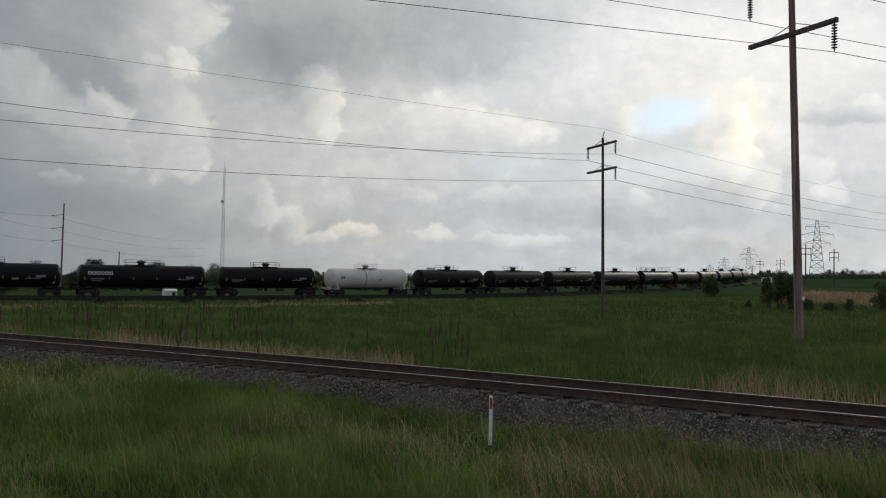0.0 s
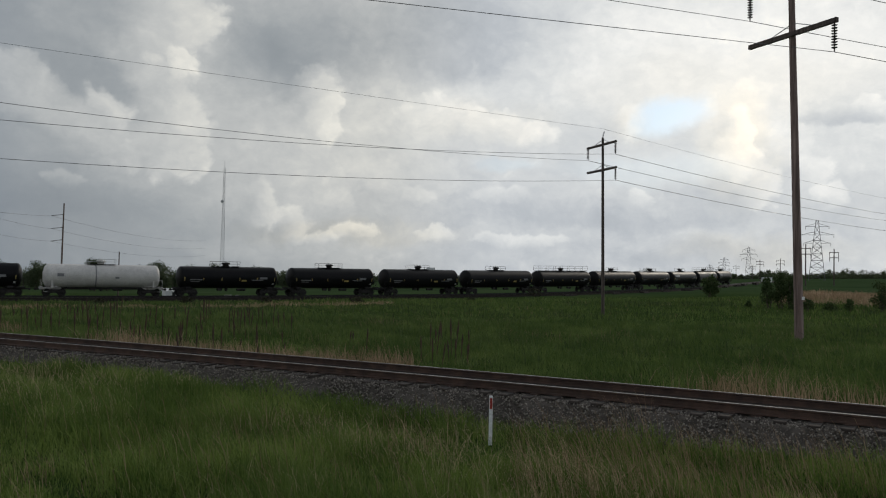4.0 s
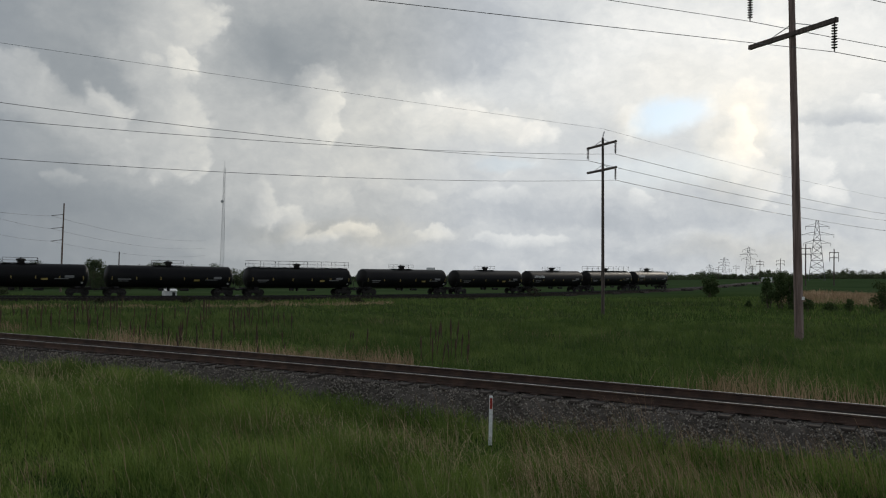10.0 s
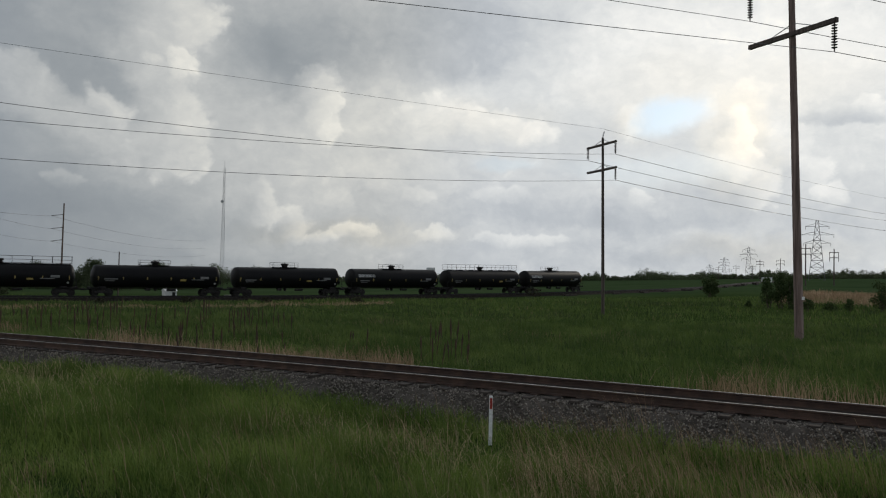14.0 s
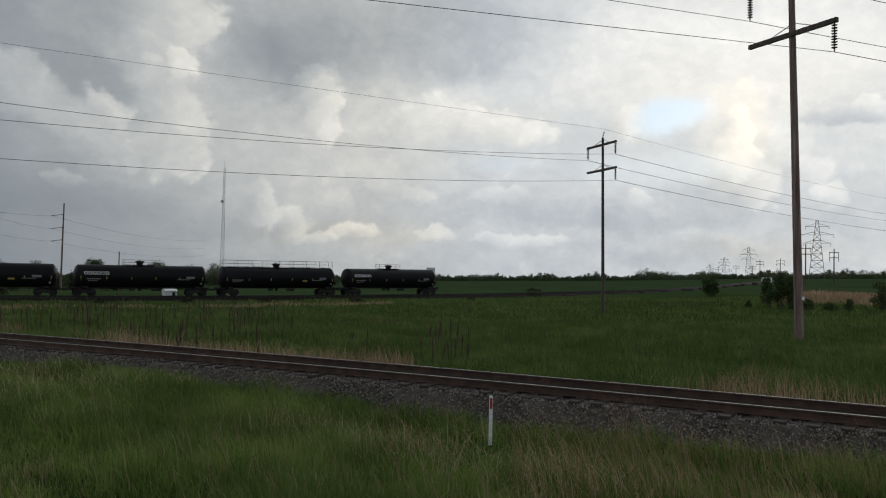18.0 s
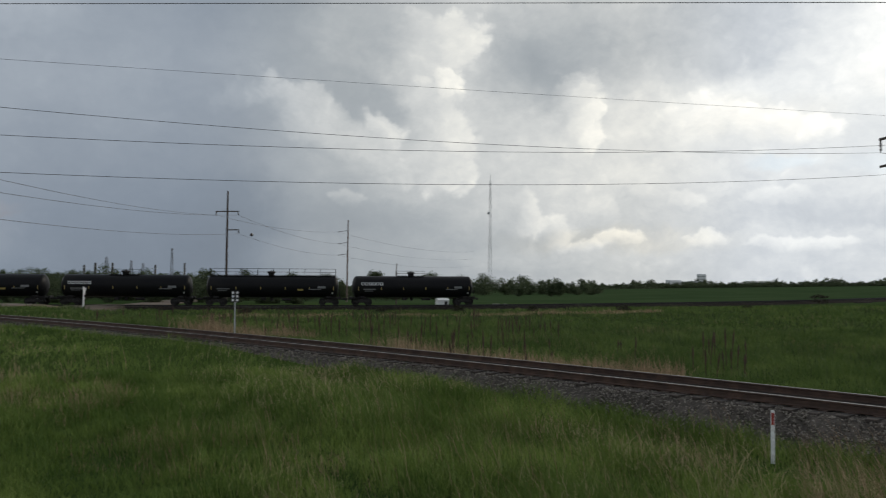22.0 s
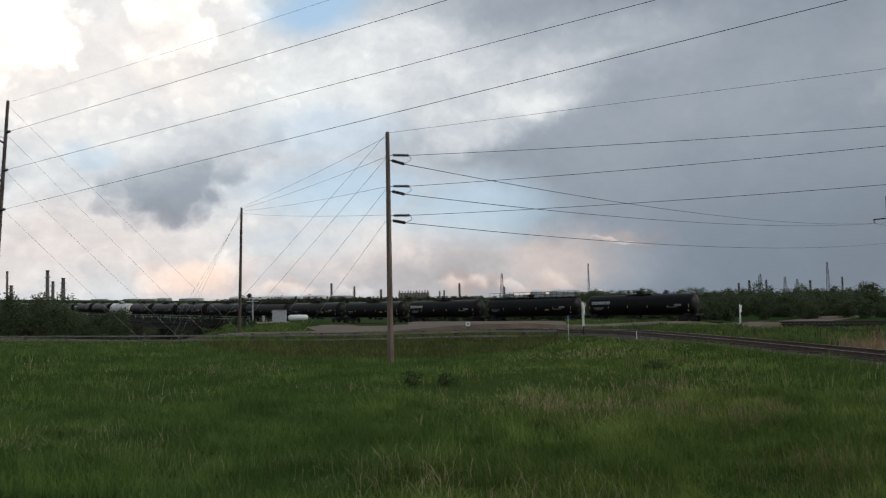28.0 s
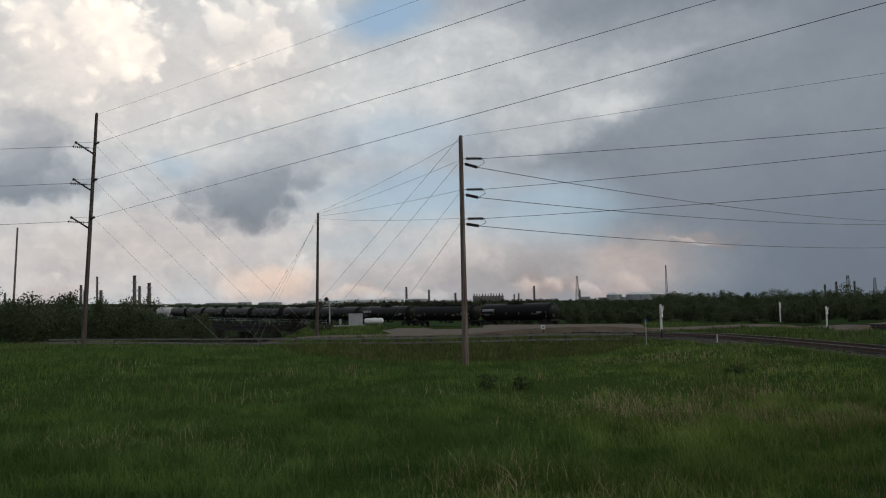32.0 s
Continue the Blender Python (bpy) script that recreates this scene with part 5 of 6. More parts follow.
def make_plants():
    # shrubs by the tan rise and in the pasture
    for az, r, h, w, s, n in ((-21.75, 97, 4.3, 1.25, 3, 2600), (-21.0, 95.5, 3.6, 0.9, 4, 1500), (-22.3, 96.5, 3.8, 0.9, 5, 1500), (-27.35, 97, 3.4, 1.5, 6, 1800)):
        x, y = spot(az, r)
        plant("shrub", "dense dark green willow shrub standing in the pasture", "shrub", x, y, h, w, s, n, M_LEAF, 0.10, 0.05, "willow shrubs")
    x, y = spot(-17.55, 130)
    plant("shrub", "small rounded dark green shrub in open pasture", "shrub", x, y, 3.7, 1.6, 8, 2400, M_LEAF, 0.14, 0.06, "willow shrubs")
    for az, r, h, w, s in ((-23.3, 93, 1.4, 0.9, 31), (-24.6, 94, 1.1, 0.8, 32), (-25.6, 93, 1.5, 0.7, 33), (-22.6, 94, 0.9, 0.8, 34), (-19.8, 96, 0.9, 0.5, 35)):
        x, y = spot(az, r)
        plant("shrub", "low scrubby green bush among tan grass", "shrub", x, y, h, w, s, 420, M_LEAF, 0.12, 0.04, "low bushes")
    # dark low scrub on the bank before the main line
    for az, r, h, w, s in ((-6.1, 152, 1.8, 2.3, 41), (5.75, 115, 0.9, 1.2, 42), (11.75, 112, 0.95, 0.8, 43), (16.8, 110, 1.0, 1.1, 44), (21.9, 108, 0.85, 1.0, 45), (-2.0, 130, 0.5, 1.0, 46), (30.9, 106, 0.8, 1.3, 47)):
        x, y = spot(az, r)
        plant("scrub_bush", "low dark brownish scrub bush before the main line", "shrub", x, y, h, w, s, 620, M_LEAF_DARK, 0.12, 0.03, "scrub bushes")
    for az, r, h, w, s in ((62.2, 29, 0.65, 0.55, 51), (59.9, 29.5, 0.5, 0.5, 52), (46.0, 33, 0.5, 0.7, 53)):
        x, y = spot(az, r)
        plant("weed_clump", "leafy dark green weed clump in the meadow", "weed", x, y, h, w, s, 300, M_LEAF, 0.05, 0.012, "weed clumps")
    # trees behind the main line
    rows = ((25.6, 205, 6.8, 3.0, 61), (24.7, 220, 5.4, 3.4, 62), (23.4, 215, 6.0, 2.6, 63), (22.3, 195, 9.6, 4.2, 64), (21.6, 198, 7.5, 3.0, 65), (20.9, 215, 6.2, 2.8, 66), (20.2, 222, 6.2, 2.6, 67), (18.4, 235, 6.4, 2.4, 68), (17.2, 240, 6.4, 2.6, 69), (16.4, 250, 5.4, 3.0, 70), (10.5, 300, 6.2, 2.4, 71), (9.95, 300, 7.2, 2.8, 72), (26.9, 230, 6, 3.2, 73), (12.6, 300, 5.5, 2.4, 74))
    for az, r, h, w, s in rows:
        x, y = spot(az, r)
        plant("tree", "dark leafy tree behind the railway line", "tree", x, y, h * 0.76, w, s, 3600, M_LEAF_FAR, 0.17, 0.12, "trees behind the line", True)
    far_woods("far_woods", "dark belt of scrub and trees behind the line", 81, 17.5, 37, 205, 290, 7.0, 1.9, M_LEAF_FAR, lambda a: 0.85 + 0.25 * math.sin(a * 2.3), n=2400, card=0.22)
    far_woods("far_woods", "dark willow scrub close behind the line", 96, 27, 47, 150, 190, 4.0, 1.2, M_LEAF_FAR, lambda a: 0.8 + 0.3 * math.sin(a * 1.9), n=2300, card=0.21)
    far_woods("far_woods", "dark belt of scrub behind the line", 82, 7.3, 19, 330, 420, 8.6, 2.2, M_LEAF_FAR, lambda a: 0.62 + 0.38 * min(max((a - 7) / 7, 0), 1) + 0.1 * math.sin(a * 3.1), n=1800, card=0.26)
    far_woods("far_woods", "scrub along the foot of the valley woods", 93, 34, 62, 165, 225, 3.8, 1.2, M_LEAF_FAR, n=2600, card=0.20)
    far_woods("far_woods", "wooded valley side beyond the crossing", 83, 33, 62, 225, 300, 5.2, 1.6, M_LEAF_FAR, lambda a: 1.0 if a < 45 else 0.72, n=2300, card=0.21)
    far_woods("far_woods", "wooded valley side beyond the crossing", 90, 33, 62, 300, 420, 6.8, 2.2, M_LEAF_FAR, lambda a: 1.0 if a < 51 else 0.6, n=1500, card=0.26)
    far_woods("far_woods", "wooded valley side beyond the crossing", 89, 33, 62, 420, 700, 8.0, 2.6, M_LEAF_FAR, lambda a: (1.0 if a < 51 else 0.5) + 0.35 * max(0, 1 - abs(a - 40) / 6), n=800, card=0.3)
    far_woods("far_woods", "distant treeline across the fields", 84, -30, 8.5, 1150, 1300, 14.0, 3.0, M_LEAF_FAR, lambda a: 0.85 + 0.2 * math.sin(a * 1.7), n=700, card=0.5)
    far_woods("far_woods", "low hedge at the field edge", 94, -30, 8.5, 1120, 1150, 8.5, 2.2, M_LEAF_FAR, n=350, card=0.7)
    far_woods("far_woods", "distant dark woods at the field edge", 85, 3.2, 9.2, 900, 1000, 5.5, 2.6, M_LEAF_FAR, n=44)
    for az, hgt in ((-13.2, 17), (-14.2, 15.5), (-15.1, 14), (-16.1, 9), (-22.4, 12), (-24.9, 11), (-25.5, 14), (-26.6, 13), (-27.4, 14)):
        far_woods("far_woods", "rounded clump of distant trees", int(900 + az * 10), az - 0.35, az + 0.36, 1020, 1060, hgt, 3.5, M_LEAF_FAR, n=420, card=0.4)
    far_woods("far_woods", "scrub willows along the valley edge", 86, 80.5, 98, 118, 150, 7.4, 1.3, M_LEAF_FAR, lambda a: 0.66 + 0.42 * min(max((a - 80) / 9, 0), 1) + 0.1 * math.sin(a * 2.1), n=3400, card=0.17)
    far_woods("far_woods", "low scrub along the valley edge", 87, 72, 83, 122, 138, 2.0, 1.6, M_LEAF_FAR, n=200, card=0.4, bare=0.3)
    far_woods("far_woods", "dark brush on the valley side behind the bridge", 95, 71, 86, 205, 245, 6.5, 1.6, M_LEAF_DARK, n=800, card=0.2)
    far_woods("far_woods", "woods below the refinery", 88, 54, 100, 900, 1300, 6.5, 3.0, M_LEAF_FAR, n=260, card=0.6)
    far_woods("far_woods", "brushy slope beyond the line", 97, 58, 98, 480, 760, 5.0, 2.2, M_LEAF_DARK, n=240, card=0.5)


# ---- the level crossing, road and its furniture ----
def make_road():
    pts = []
    for (xa, ya), (xb, yb) in zip(ROAD[:-1], ROAD[1:]):
        n = max(2, int(math.hypot(xb - xa, yb - ya) / 2.5))
        pts += [(xa + (xb - xa) * i / n, ya + (yb - ya) * i / n) for i in range(n)]
    for _ in range(12):
        pts = [pts[0]] + [tuple((pts[i - 1][k] + 2 * pts[i][k] + pts[i + 1][k]) / 4 for k in (0, 1)) for i in range(1, len(pts) - 1)] + [pts[-1]]
    path = []
    for x, y in pts:
        u = float(off_track(x, y))
        z = gz(x, y) + 0.10
        if abs(u) < 9:
            z += (max(z, -0.12) - z) * (1 - max(abs(u) - 3, 0) / 6)
        f = float(on_far(np.array(x), np.array(y)))
        if f < 12:
            zt = float(np.interp(math.degrees(math.atan2(-x, y)), TAZ, TZA)) - 0.08
            z += (zt - z) * (1 - max(f - 3, 0) / 9)
        path.append((x, y, z))
    tagged(new("road", sweep(path, ((-4.6, -0.9), (-3.4, 0.0), (0, 0.06), (3.4, 0.0), (4.6, -0.9))).mesh("road", M_GRAVEL)), "pale brown gravel road over the level crossing", "road", kind="structure")
    # gravel ground between the road and the main line
    v, f = [], []
    n = 14
    for i in range(n + 1):
        a = 51.5 + 18 * i / n
        d = float(np.interp(a, TAZ, TD))
        lo = 84 + 5 * i / n + 1.5 * math.sin(i)
        for k in (0, 0.33, 0.66, 1):
            r = lo + (d - 2.7 - lo) * k
            x, y = spot(a, r)
            v.append((x, y, gz(x, y) + (0.12 if k > 0 and 0 < i < n else -0.03)))
    for i in range(n):
        for k in range(3):
            f.append((i * 4 + k, i * 4 + k + 1, i * 4 + 5 + k, i * 4 + 4 + k))
    tagged(new("gravel_ground", mesh_of("gravel_ground", v, f, M_GRAVEL, True)), "bare brown gravel ground beside the main line", "ground", kind="structure")
    return path


def make_guardrail(path):
    """Timber posts and two sagging rails along the meadow side of the road."""
    rail = thing("guardrail", "old grey timber guardrail with two rails along the road", "guardrail")
    bearing = np.arange(52.4, 90.4, 0.75)
    reach = np.interp(bearing, (52.4, 61.6, 66, 71.5, 76.7, 80, 85.5, 90.3), (68, 68.5, 69.5, 72, 77, 82, 91, 96))
    height = EYE_Z + reach * np.tan(np.radians(np.interp(bearing, (52.4, 57.9, 66.2, 71.5, 76.7, 80.3, 85.5, 90.3), (-2.02, -1.94, -1.97, -1.87, -1.73, -1.64, -1.47, -1.31))))
    side = [(-math.sin(radians(a)) * r, math.cos(radians(a)) * r, z) for a, r, z in zip(bearing.tolist(), reach.tolist(), height.tolist())]
    rnd = random.Random(2)
    for i, (x, y, z) in enumerate(side[::3]):
        foot = min(gz(x, y), z - 0.5) - 0.25
        post = Shape().box((0, 0, (foot - z + 0.10) / 2), (0.26, 0.26, z + 0.10 - foot), bevel=0.02)
        part("post", post, M_POLE, rail, at=pose(x, y, z, rnd.uniform(-2, 2), rnd.uniform(-2, 2), bearing[i * 3] + rnd.uniform(-8, 8)))
    for h in (-0.08, -0.46):
        part("rail", sweep([(x * 0.998, y * 0.998, z + h + rnd.uniform(-0.015, 0.015)) for x, y, z in side], ((-0.06, -0.065), (0.06, -0.065), (0.06, 0.065), (-0.06, 0.065))), M_RAILWOOD, rail, "grey weathered rail")


def crossbuck(x, y, turn, h=3.1):
    z = gz(x, y)
    ob = thing("crossbuck", "white level crossing post with crossed boards at its top", "crossing sign", pose(x, y, z, 0, 0, turn), "level crossing signs")
    part("post", Shape().box((0, 0, h * 0.5 + 0.35), (0.16, 0.14, h - 0.7), bevel=0.02), M_WHITE, ob)
    part("post_foot", Shape().box((0, 0, 0.3), (0.17, 0.15, 0.9), bevel=0.02), M_BLACK, ob, "black painted foot")
    for s in (-1, 1):
        m = Matrix.Rotation(radians(45 * s), 3, "X")
        part("crossed_board", Shape().box((0.10 + 0.025 * s, 0, h - 0.55), (0.02, 1.15, 0.2), m), M_WHITE, ob, "white crossing board")
    part("backing_board", Shape().box((-0.06, 0.0, h * 0.48), (0.02, 0.22, h * 0.55)), M_WHITE, ob)
    return ob


def make_crossing():
    for az, r, turn, h in ((50.66, 66, 40, 2.6), (40.75, 112, 22, 3.2), (43.4, 138, 30, 3.75)):
        x, y = spot(az, r)
        crossbuck(x, y, turn, h)
    # black board with six white dots, on a post
    x, y = spot(31.55, 37.6)
    ob = thing("track_sign", "small black board with six white dots on a steel post", "railway sign", pose(x, y, gz(x, y), 0, 0, 31.5))
    part("post", Shape().tube((0, 0, -0.1), (0, 0, 2.0), 0.03, n=8), M_STEEL, ob)
    board = part("board", Shape().box((0, -0.04, 1.82), (0.32, 0.02, 0.48), bevel=0.005), M_BLACK, ob)
    for i in range(6):
        cx, cz = (-0.09, 0.09)[i % 2], 1.66 + 0.16 * (i // 2)
        part("dot", Shape().tube((cx, -0.045, cz), (cx, -0.056, cz), 0.055, n=12), M_WHITE, board)
    # marker posts
    for x, y, h, red in ((0.925, 15.6, 0.90, True), (-41.4, 38.3, 0.62, False)):
        ob = thing("marker_post", "slim white marker post" + (" with a red reflector at its top" if red else " in the verge"), "marker post", pose(x, y, gz(x, y), 0, 0, 3), "marker posts")
        part("stake", Shape().box((0, 0, h / 2 - 0.05), (0.066, 0.03, h + 0.1), bevel=0.006), M_WHITE, ob)
        if red:
            part("reflector", Shape().box((0.0, -0.019, h - 0.14), (0.048, 0.006, 0.2)), M_RED, ob, "red reflector")
    x, y = spot(51.65, 60)
    ob = thing("marker_post", "slim grey marker post with a blue tag", "marker post", pose(x, y, gz(x, y)), "marker posts")
    part("stake", Shape().tube((0, 0, -0.1), (0, 0, 1.7), 0.03, n=8), M_STEEL, ob)
    part("tag", Shape().box((0, 0, 1.72), (0.16, 0.04, 0.22), bevel=0.01), M_BLUE, ob, "blue tag")
    x, y = spot(58.35, 88)
    ob = thing("marker_sign", "small square white sign on a low post", "sign", pose(x, y, gz(x, y), 0, 0, 58), "")
    part("post", Shape().box((0, 0.02, 0.3), (0.08, 0.05, 0.8)), M_POLE, ob)
    part("board", Shape().box((0, -0.02, 0.72), (0.46, 0.02, 0.46), bevel=0.01), M_WHITE, ob)
    part("mark", Shape().box((0, -0.033, 0.72), (0.16, 0.004, 0.2)), M_FADED, ob)
    # gas installation on a concrete footing before the main line
    base_z = -0.45
    pad = thing("concrete_footing", "low concrete block wall at the trackside", "concrete wall", pose(-133.6, 43.9, base_z - 0.35, 0, 0, 71.5))
    for i in range(8):
        part("block", Shape().box((-3.3 + i * 0.95, 0, 0.3), (0.93, 0.8, 0.5), bevel=0.03), M_CONC, pad)
    hut = thing("equipment_cabinet", "pale grey steel equipment cabinet by the track", "cabinet", pose(-134.3, 46.5, base_z + 0.1, 0, 0, 70))
    part("body", Shape().box((0, 0, 0.95), (2.3, 1.6, 1.8), bevel=0.04), M_STEEL, hut)
    part("roof", Shape().box((0, 0, 1.9), (2.45, 1.75, 0.1), bevel=0.03), M_CONC, hut)
    part("door", Shape().box((-0.3, -0.815, 0.9), (0.8, 0.03, 1.5), bevel=0.01), M_STEEL, hut)
    tank = thing("propane_tank", "white horizontal propane tank on two saddles", "gas tank", pose(-133.2, 49.3, base_z, 0, 0, 70))
    shell = [(0.03, -1.62), (0.26, -1.58), (0.42, -1.46), (0.48, -1.3), (0.48, 1.3), (0.42, 1.46), (0.26, 1.58), (0.03, 1.62)]
    part("shell", Shape().lathe(shell, "x", 24, (0, 0, 0.72)), M_WHITE, tank)
    for e in (-0.9, 0.9):
        part("saddle", Shape().box((e, 0, 0.18), (0.16, 0.8, 0.4)), M_CONC, tank)
    part("valve_cap", Shape().lathe(((0.14, 0), (0.14, 0.14), (0.02, 0.2)), "z", 12, (0.2, 0, 1.17)), M_STEEL, tank)
    sig = thing("signal_mast", "grey railway signal mast with a dark round head", "railway signal", pose(-135.5, 42.4, base_z, 0, 0, 72))
    part("mast", Shape().tube((0, 0, 0), (0, 0, 4.3), 0.11, n=10), M_STEEL, sig)
    part("signal_head", Shape().lathe(((0.05, -0.1), (0.36, -0.08), (0.38, 0.0), (0.36, 0.06), (0.05, 0.1)), "y", 18, (-0.5, 0, 4.5)), M_BLACK, sig, "dark round signal head")
    part("bracket", Shape().box((-0.1, 0, 3.55), (1.9, 0.3, 0.12)).tube((-0.5, 0, 3.5), (-0.5, 0, 4.4), 0.05, n=6), M_STEEL, sig)
    box = thing("relay_box", "small grey relay box on a post", "relay box", pose(-134.9, 44.0, base_z, 0, 0, 72))
    part("body", Shape().box((0, 0, 0.75), (0.4, 0.4, 0.9), bevel=0.03), M_STEEL, box)
    part("post", Shape().box((0, 0, 0.15), (0.14, 0.14, 0.4)), M_STEEL, box)
    # white hut and culvert heads behind the main line
    x, y = spot(17.85, 138)
    hut = thing("white_hut", "small white hut with a pitched roof behind the line", "hut", pose(x, y, gz(x, y), 0, 0, 40) @ Matrix.Scale(0.7, 4))
    part("wall", Shape().box((0, 0, 0.75), (2.6, 1.9, 1.6)), M_WHITE, hut)
    part("roof", Shape().quads([(-1.45, -1.1, 1.5), (1.45, -1.1, 1.5), (1.45, 0, 2.05), (-1.45, 0, 2.05), (-1.45, 1.1, 1.5), (1.45, 1.1, 1.5)], [(0, 1, 2, 3), (3, 2, 5, 4), (0, 3, 4), (1, 5, 2)]), M_WHITE, hut)
    part("door", Shape().box((0.6, -0.97, 0.6), (0.7, 0.04, 1.2)), M_BLACK, hut, "dark doorway")
    for az, w in ((14.2, 1.1), (13.6, 0.7)):
        x, y = spot(az, 132)
        c = thing("concrete_block", "pale concrete block beside the line", "block", pose(x, y, gz(x, y), 0, 0, 14))
        part("body", Shape().box((0, 0, 0.22), (w, 0.6, 0.6), bevel=0.03), M_CONC, c)
    # piles of old ties along the bank of the main line
    rnd = random.Random(8)
    for s, n in ((-76, 5), (-88, 5), (-99, 4), (-112, 5), (-122, 5), (-131, 4), (-141, 5), (-150, 6), (-163, 8), (-176, 9), (-186, 8), (-60, 3)):
        x, y, z, h = track(s)
        ox, oy = -math.cos(radians(h)), -math.sin(radians(h))
        k = 6.0 + rnd.uniform(-1, 1.2)
        px, py = x + ox * k, y + oy * k
        if math.hypot(px, py) > math.hypot(x, y):
            px, py = x - ox * k, y - oy * k
        pile = thing("tie_pile", "pile of old dark railway ties on the bank", "tie pile", pose(px, py, gz(px, py), 0, 0, h + 90 + rnd.uniform(-25, 5)), "tie piles")
        for i in range(n):
            part("tie", Shape().box((rnd.uniform(-0.4, 0.4), (i % 3 - 1) * 0.3, 0.1 + 0.21 * (i // 3)), (3.0, 0.30, 0.22), Matrix.Rotation(rnd.uniform(-0.12, 0.12), 3, "Z"), 0.015), M_TIE, pile)


# ---- the bridge over the valley ----
def make_bridge():
    br = thing("railway_bridge", "dark plate girder bridge carrying the line over the valley", "bridge")
    s0, s1 = 178.0, 420.0
    ss = np.arange(s0, s1, 3.0)
    x, y, z, h = track(ss)
    for off in (-2.2, 2.2):
        p = [(a - math.cos(radians(k)) * off, b - math.sin(radians(k)) * off, c) for a, b, c, k in zip(x, y, z, h)]
        part("girder", sweep(p, ((-0.2, -2.6), (0.2, -2.6), (0.12, -2.4), (0.12, -0.5), (0.2, -0.35), (-0.2, -0.35), (-0.12, -0.5), (-0.12, -2.4))), M_UNDER, br, "dark steel plate girder")
        side = [(a, b, c) for a, b, c in p]
        for hgt in (0.55, 1.05):
            part("handrail", sweep([(a, b, c + hgt) for a, b, c in side], ((-0.03, -0.03), (0.03, -0.03), (0.03, 0.03), (-0.03, 0.03))), M_STEEL, br)
        for a, b, c in side[::2]:
            part("handrail_post", Shape().box((a, b, c + 0.35), (0.07, 0.07, 1.4)), M_STEEL, br)
    for s in np.arange(s0 + 6, s1, 22.0):
        a, b, c, k = track(s)
        g0 = min(gz(a, b), c - 4) - 1
        part("pier", Shape().box((a, b, (c - 2.6 + g0) / 2), (1.2, 4.6, c - 2.6 - g0), Matrix.Rotation(radians(k + 90), 3, "Z"), 0.05), M_UNDER, br, "dark bridge pier")


# ---- masts, towers and the skyline ----
def lattice(name, label, category, x, y, h, w0, w1, panels, bar, arms=(), z=None, spike=0.0, mat=None):
    mat = mat or M_TOWER
    ob = thing(name, label, category, pose(x, y, gz(x, y) if z is None else z, 0, 0, math.degrees(math.atan2(y, x)) + 90))
    def corner(i, t):
        w = (w0 + (w1 - w0) * t) / 2
        return Vector(((-w, w, w, -w)[i % 4], (-w, -w, w, w)[i % 4], h * t))
    for i in range(4):
        part("leg", Shape().tube(corner(i, 0), corner(i, 1), bar * 1.5, n=4), mat, ob)
    web = Shape()
    for k in range(panels):
        a, b = k / panels, (k + 1) / panels
        for i in range(4):
            web.tube(corner(i, a), corner(i + 1, b), bar, n=3, caps=False).tube(corner(i + 1, a), corner(i, b), bar, n=3, caps=False).tube(corner(i, b), corner(i + 1, b), bar, n=3, caps=False)
    part("bracing", web, mat, ob, "crossed steel bracing")
    for t, length in arms:
        for s in (-1, 1):
            a = Shape()
            for i in ((1, 2) if s > 0 else (0, 3)):
                a.tube(corner(i, t), Vector((s * length, 0, h * t)), bar, n=3).tube(corner(i, t + 0.05), Vector((s * length, 0, h * t)), bar, n=3)
            a.tube((s * length, 0, h * t), (s * length, 0, h * t - 2.2), bar * 1.2, n=4)
            part("arm", a, mat, ob)
    if spike:
        part("antenna", Shape().tube((0, 0, h), (0, 0, h + spike), 0.08, 0.03, 5), mat, ob)
    return ob


def two_arm_pole(az, r, h, arm):
    x, y = spot(az, r)
    z = gz(x, y)
    ob = thing("utility_pole", "distant timber power pole with two crossarms", "utility pole", pose(x, y, z, 0, 0, az), "distant power poles")
    part("shaft", Shape().tube((0, 0, -0.5), (0, 0, h), 0.22, 0.15, 8), M_POLE, ob)
    for k, zz in enumerate((h * 0.90, h * 0.76)):
        part("crossarm", Shape().box((0, 0, zz), (arm, 0.2, 0.22)), M_POLE, ob)
        for s in (-1, 1):
            part("insulator_string", Shape().tube((s * arm * 0.46, 0, zz), (s * arm * 0.46, 0, zz - 1.3), 0.12, 0.08, 6), M_INSUL, ob)
    return x, y, z + h


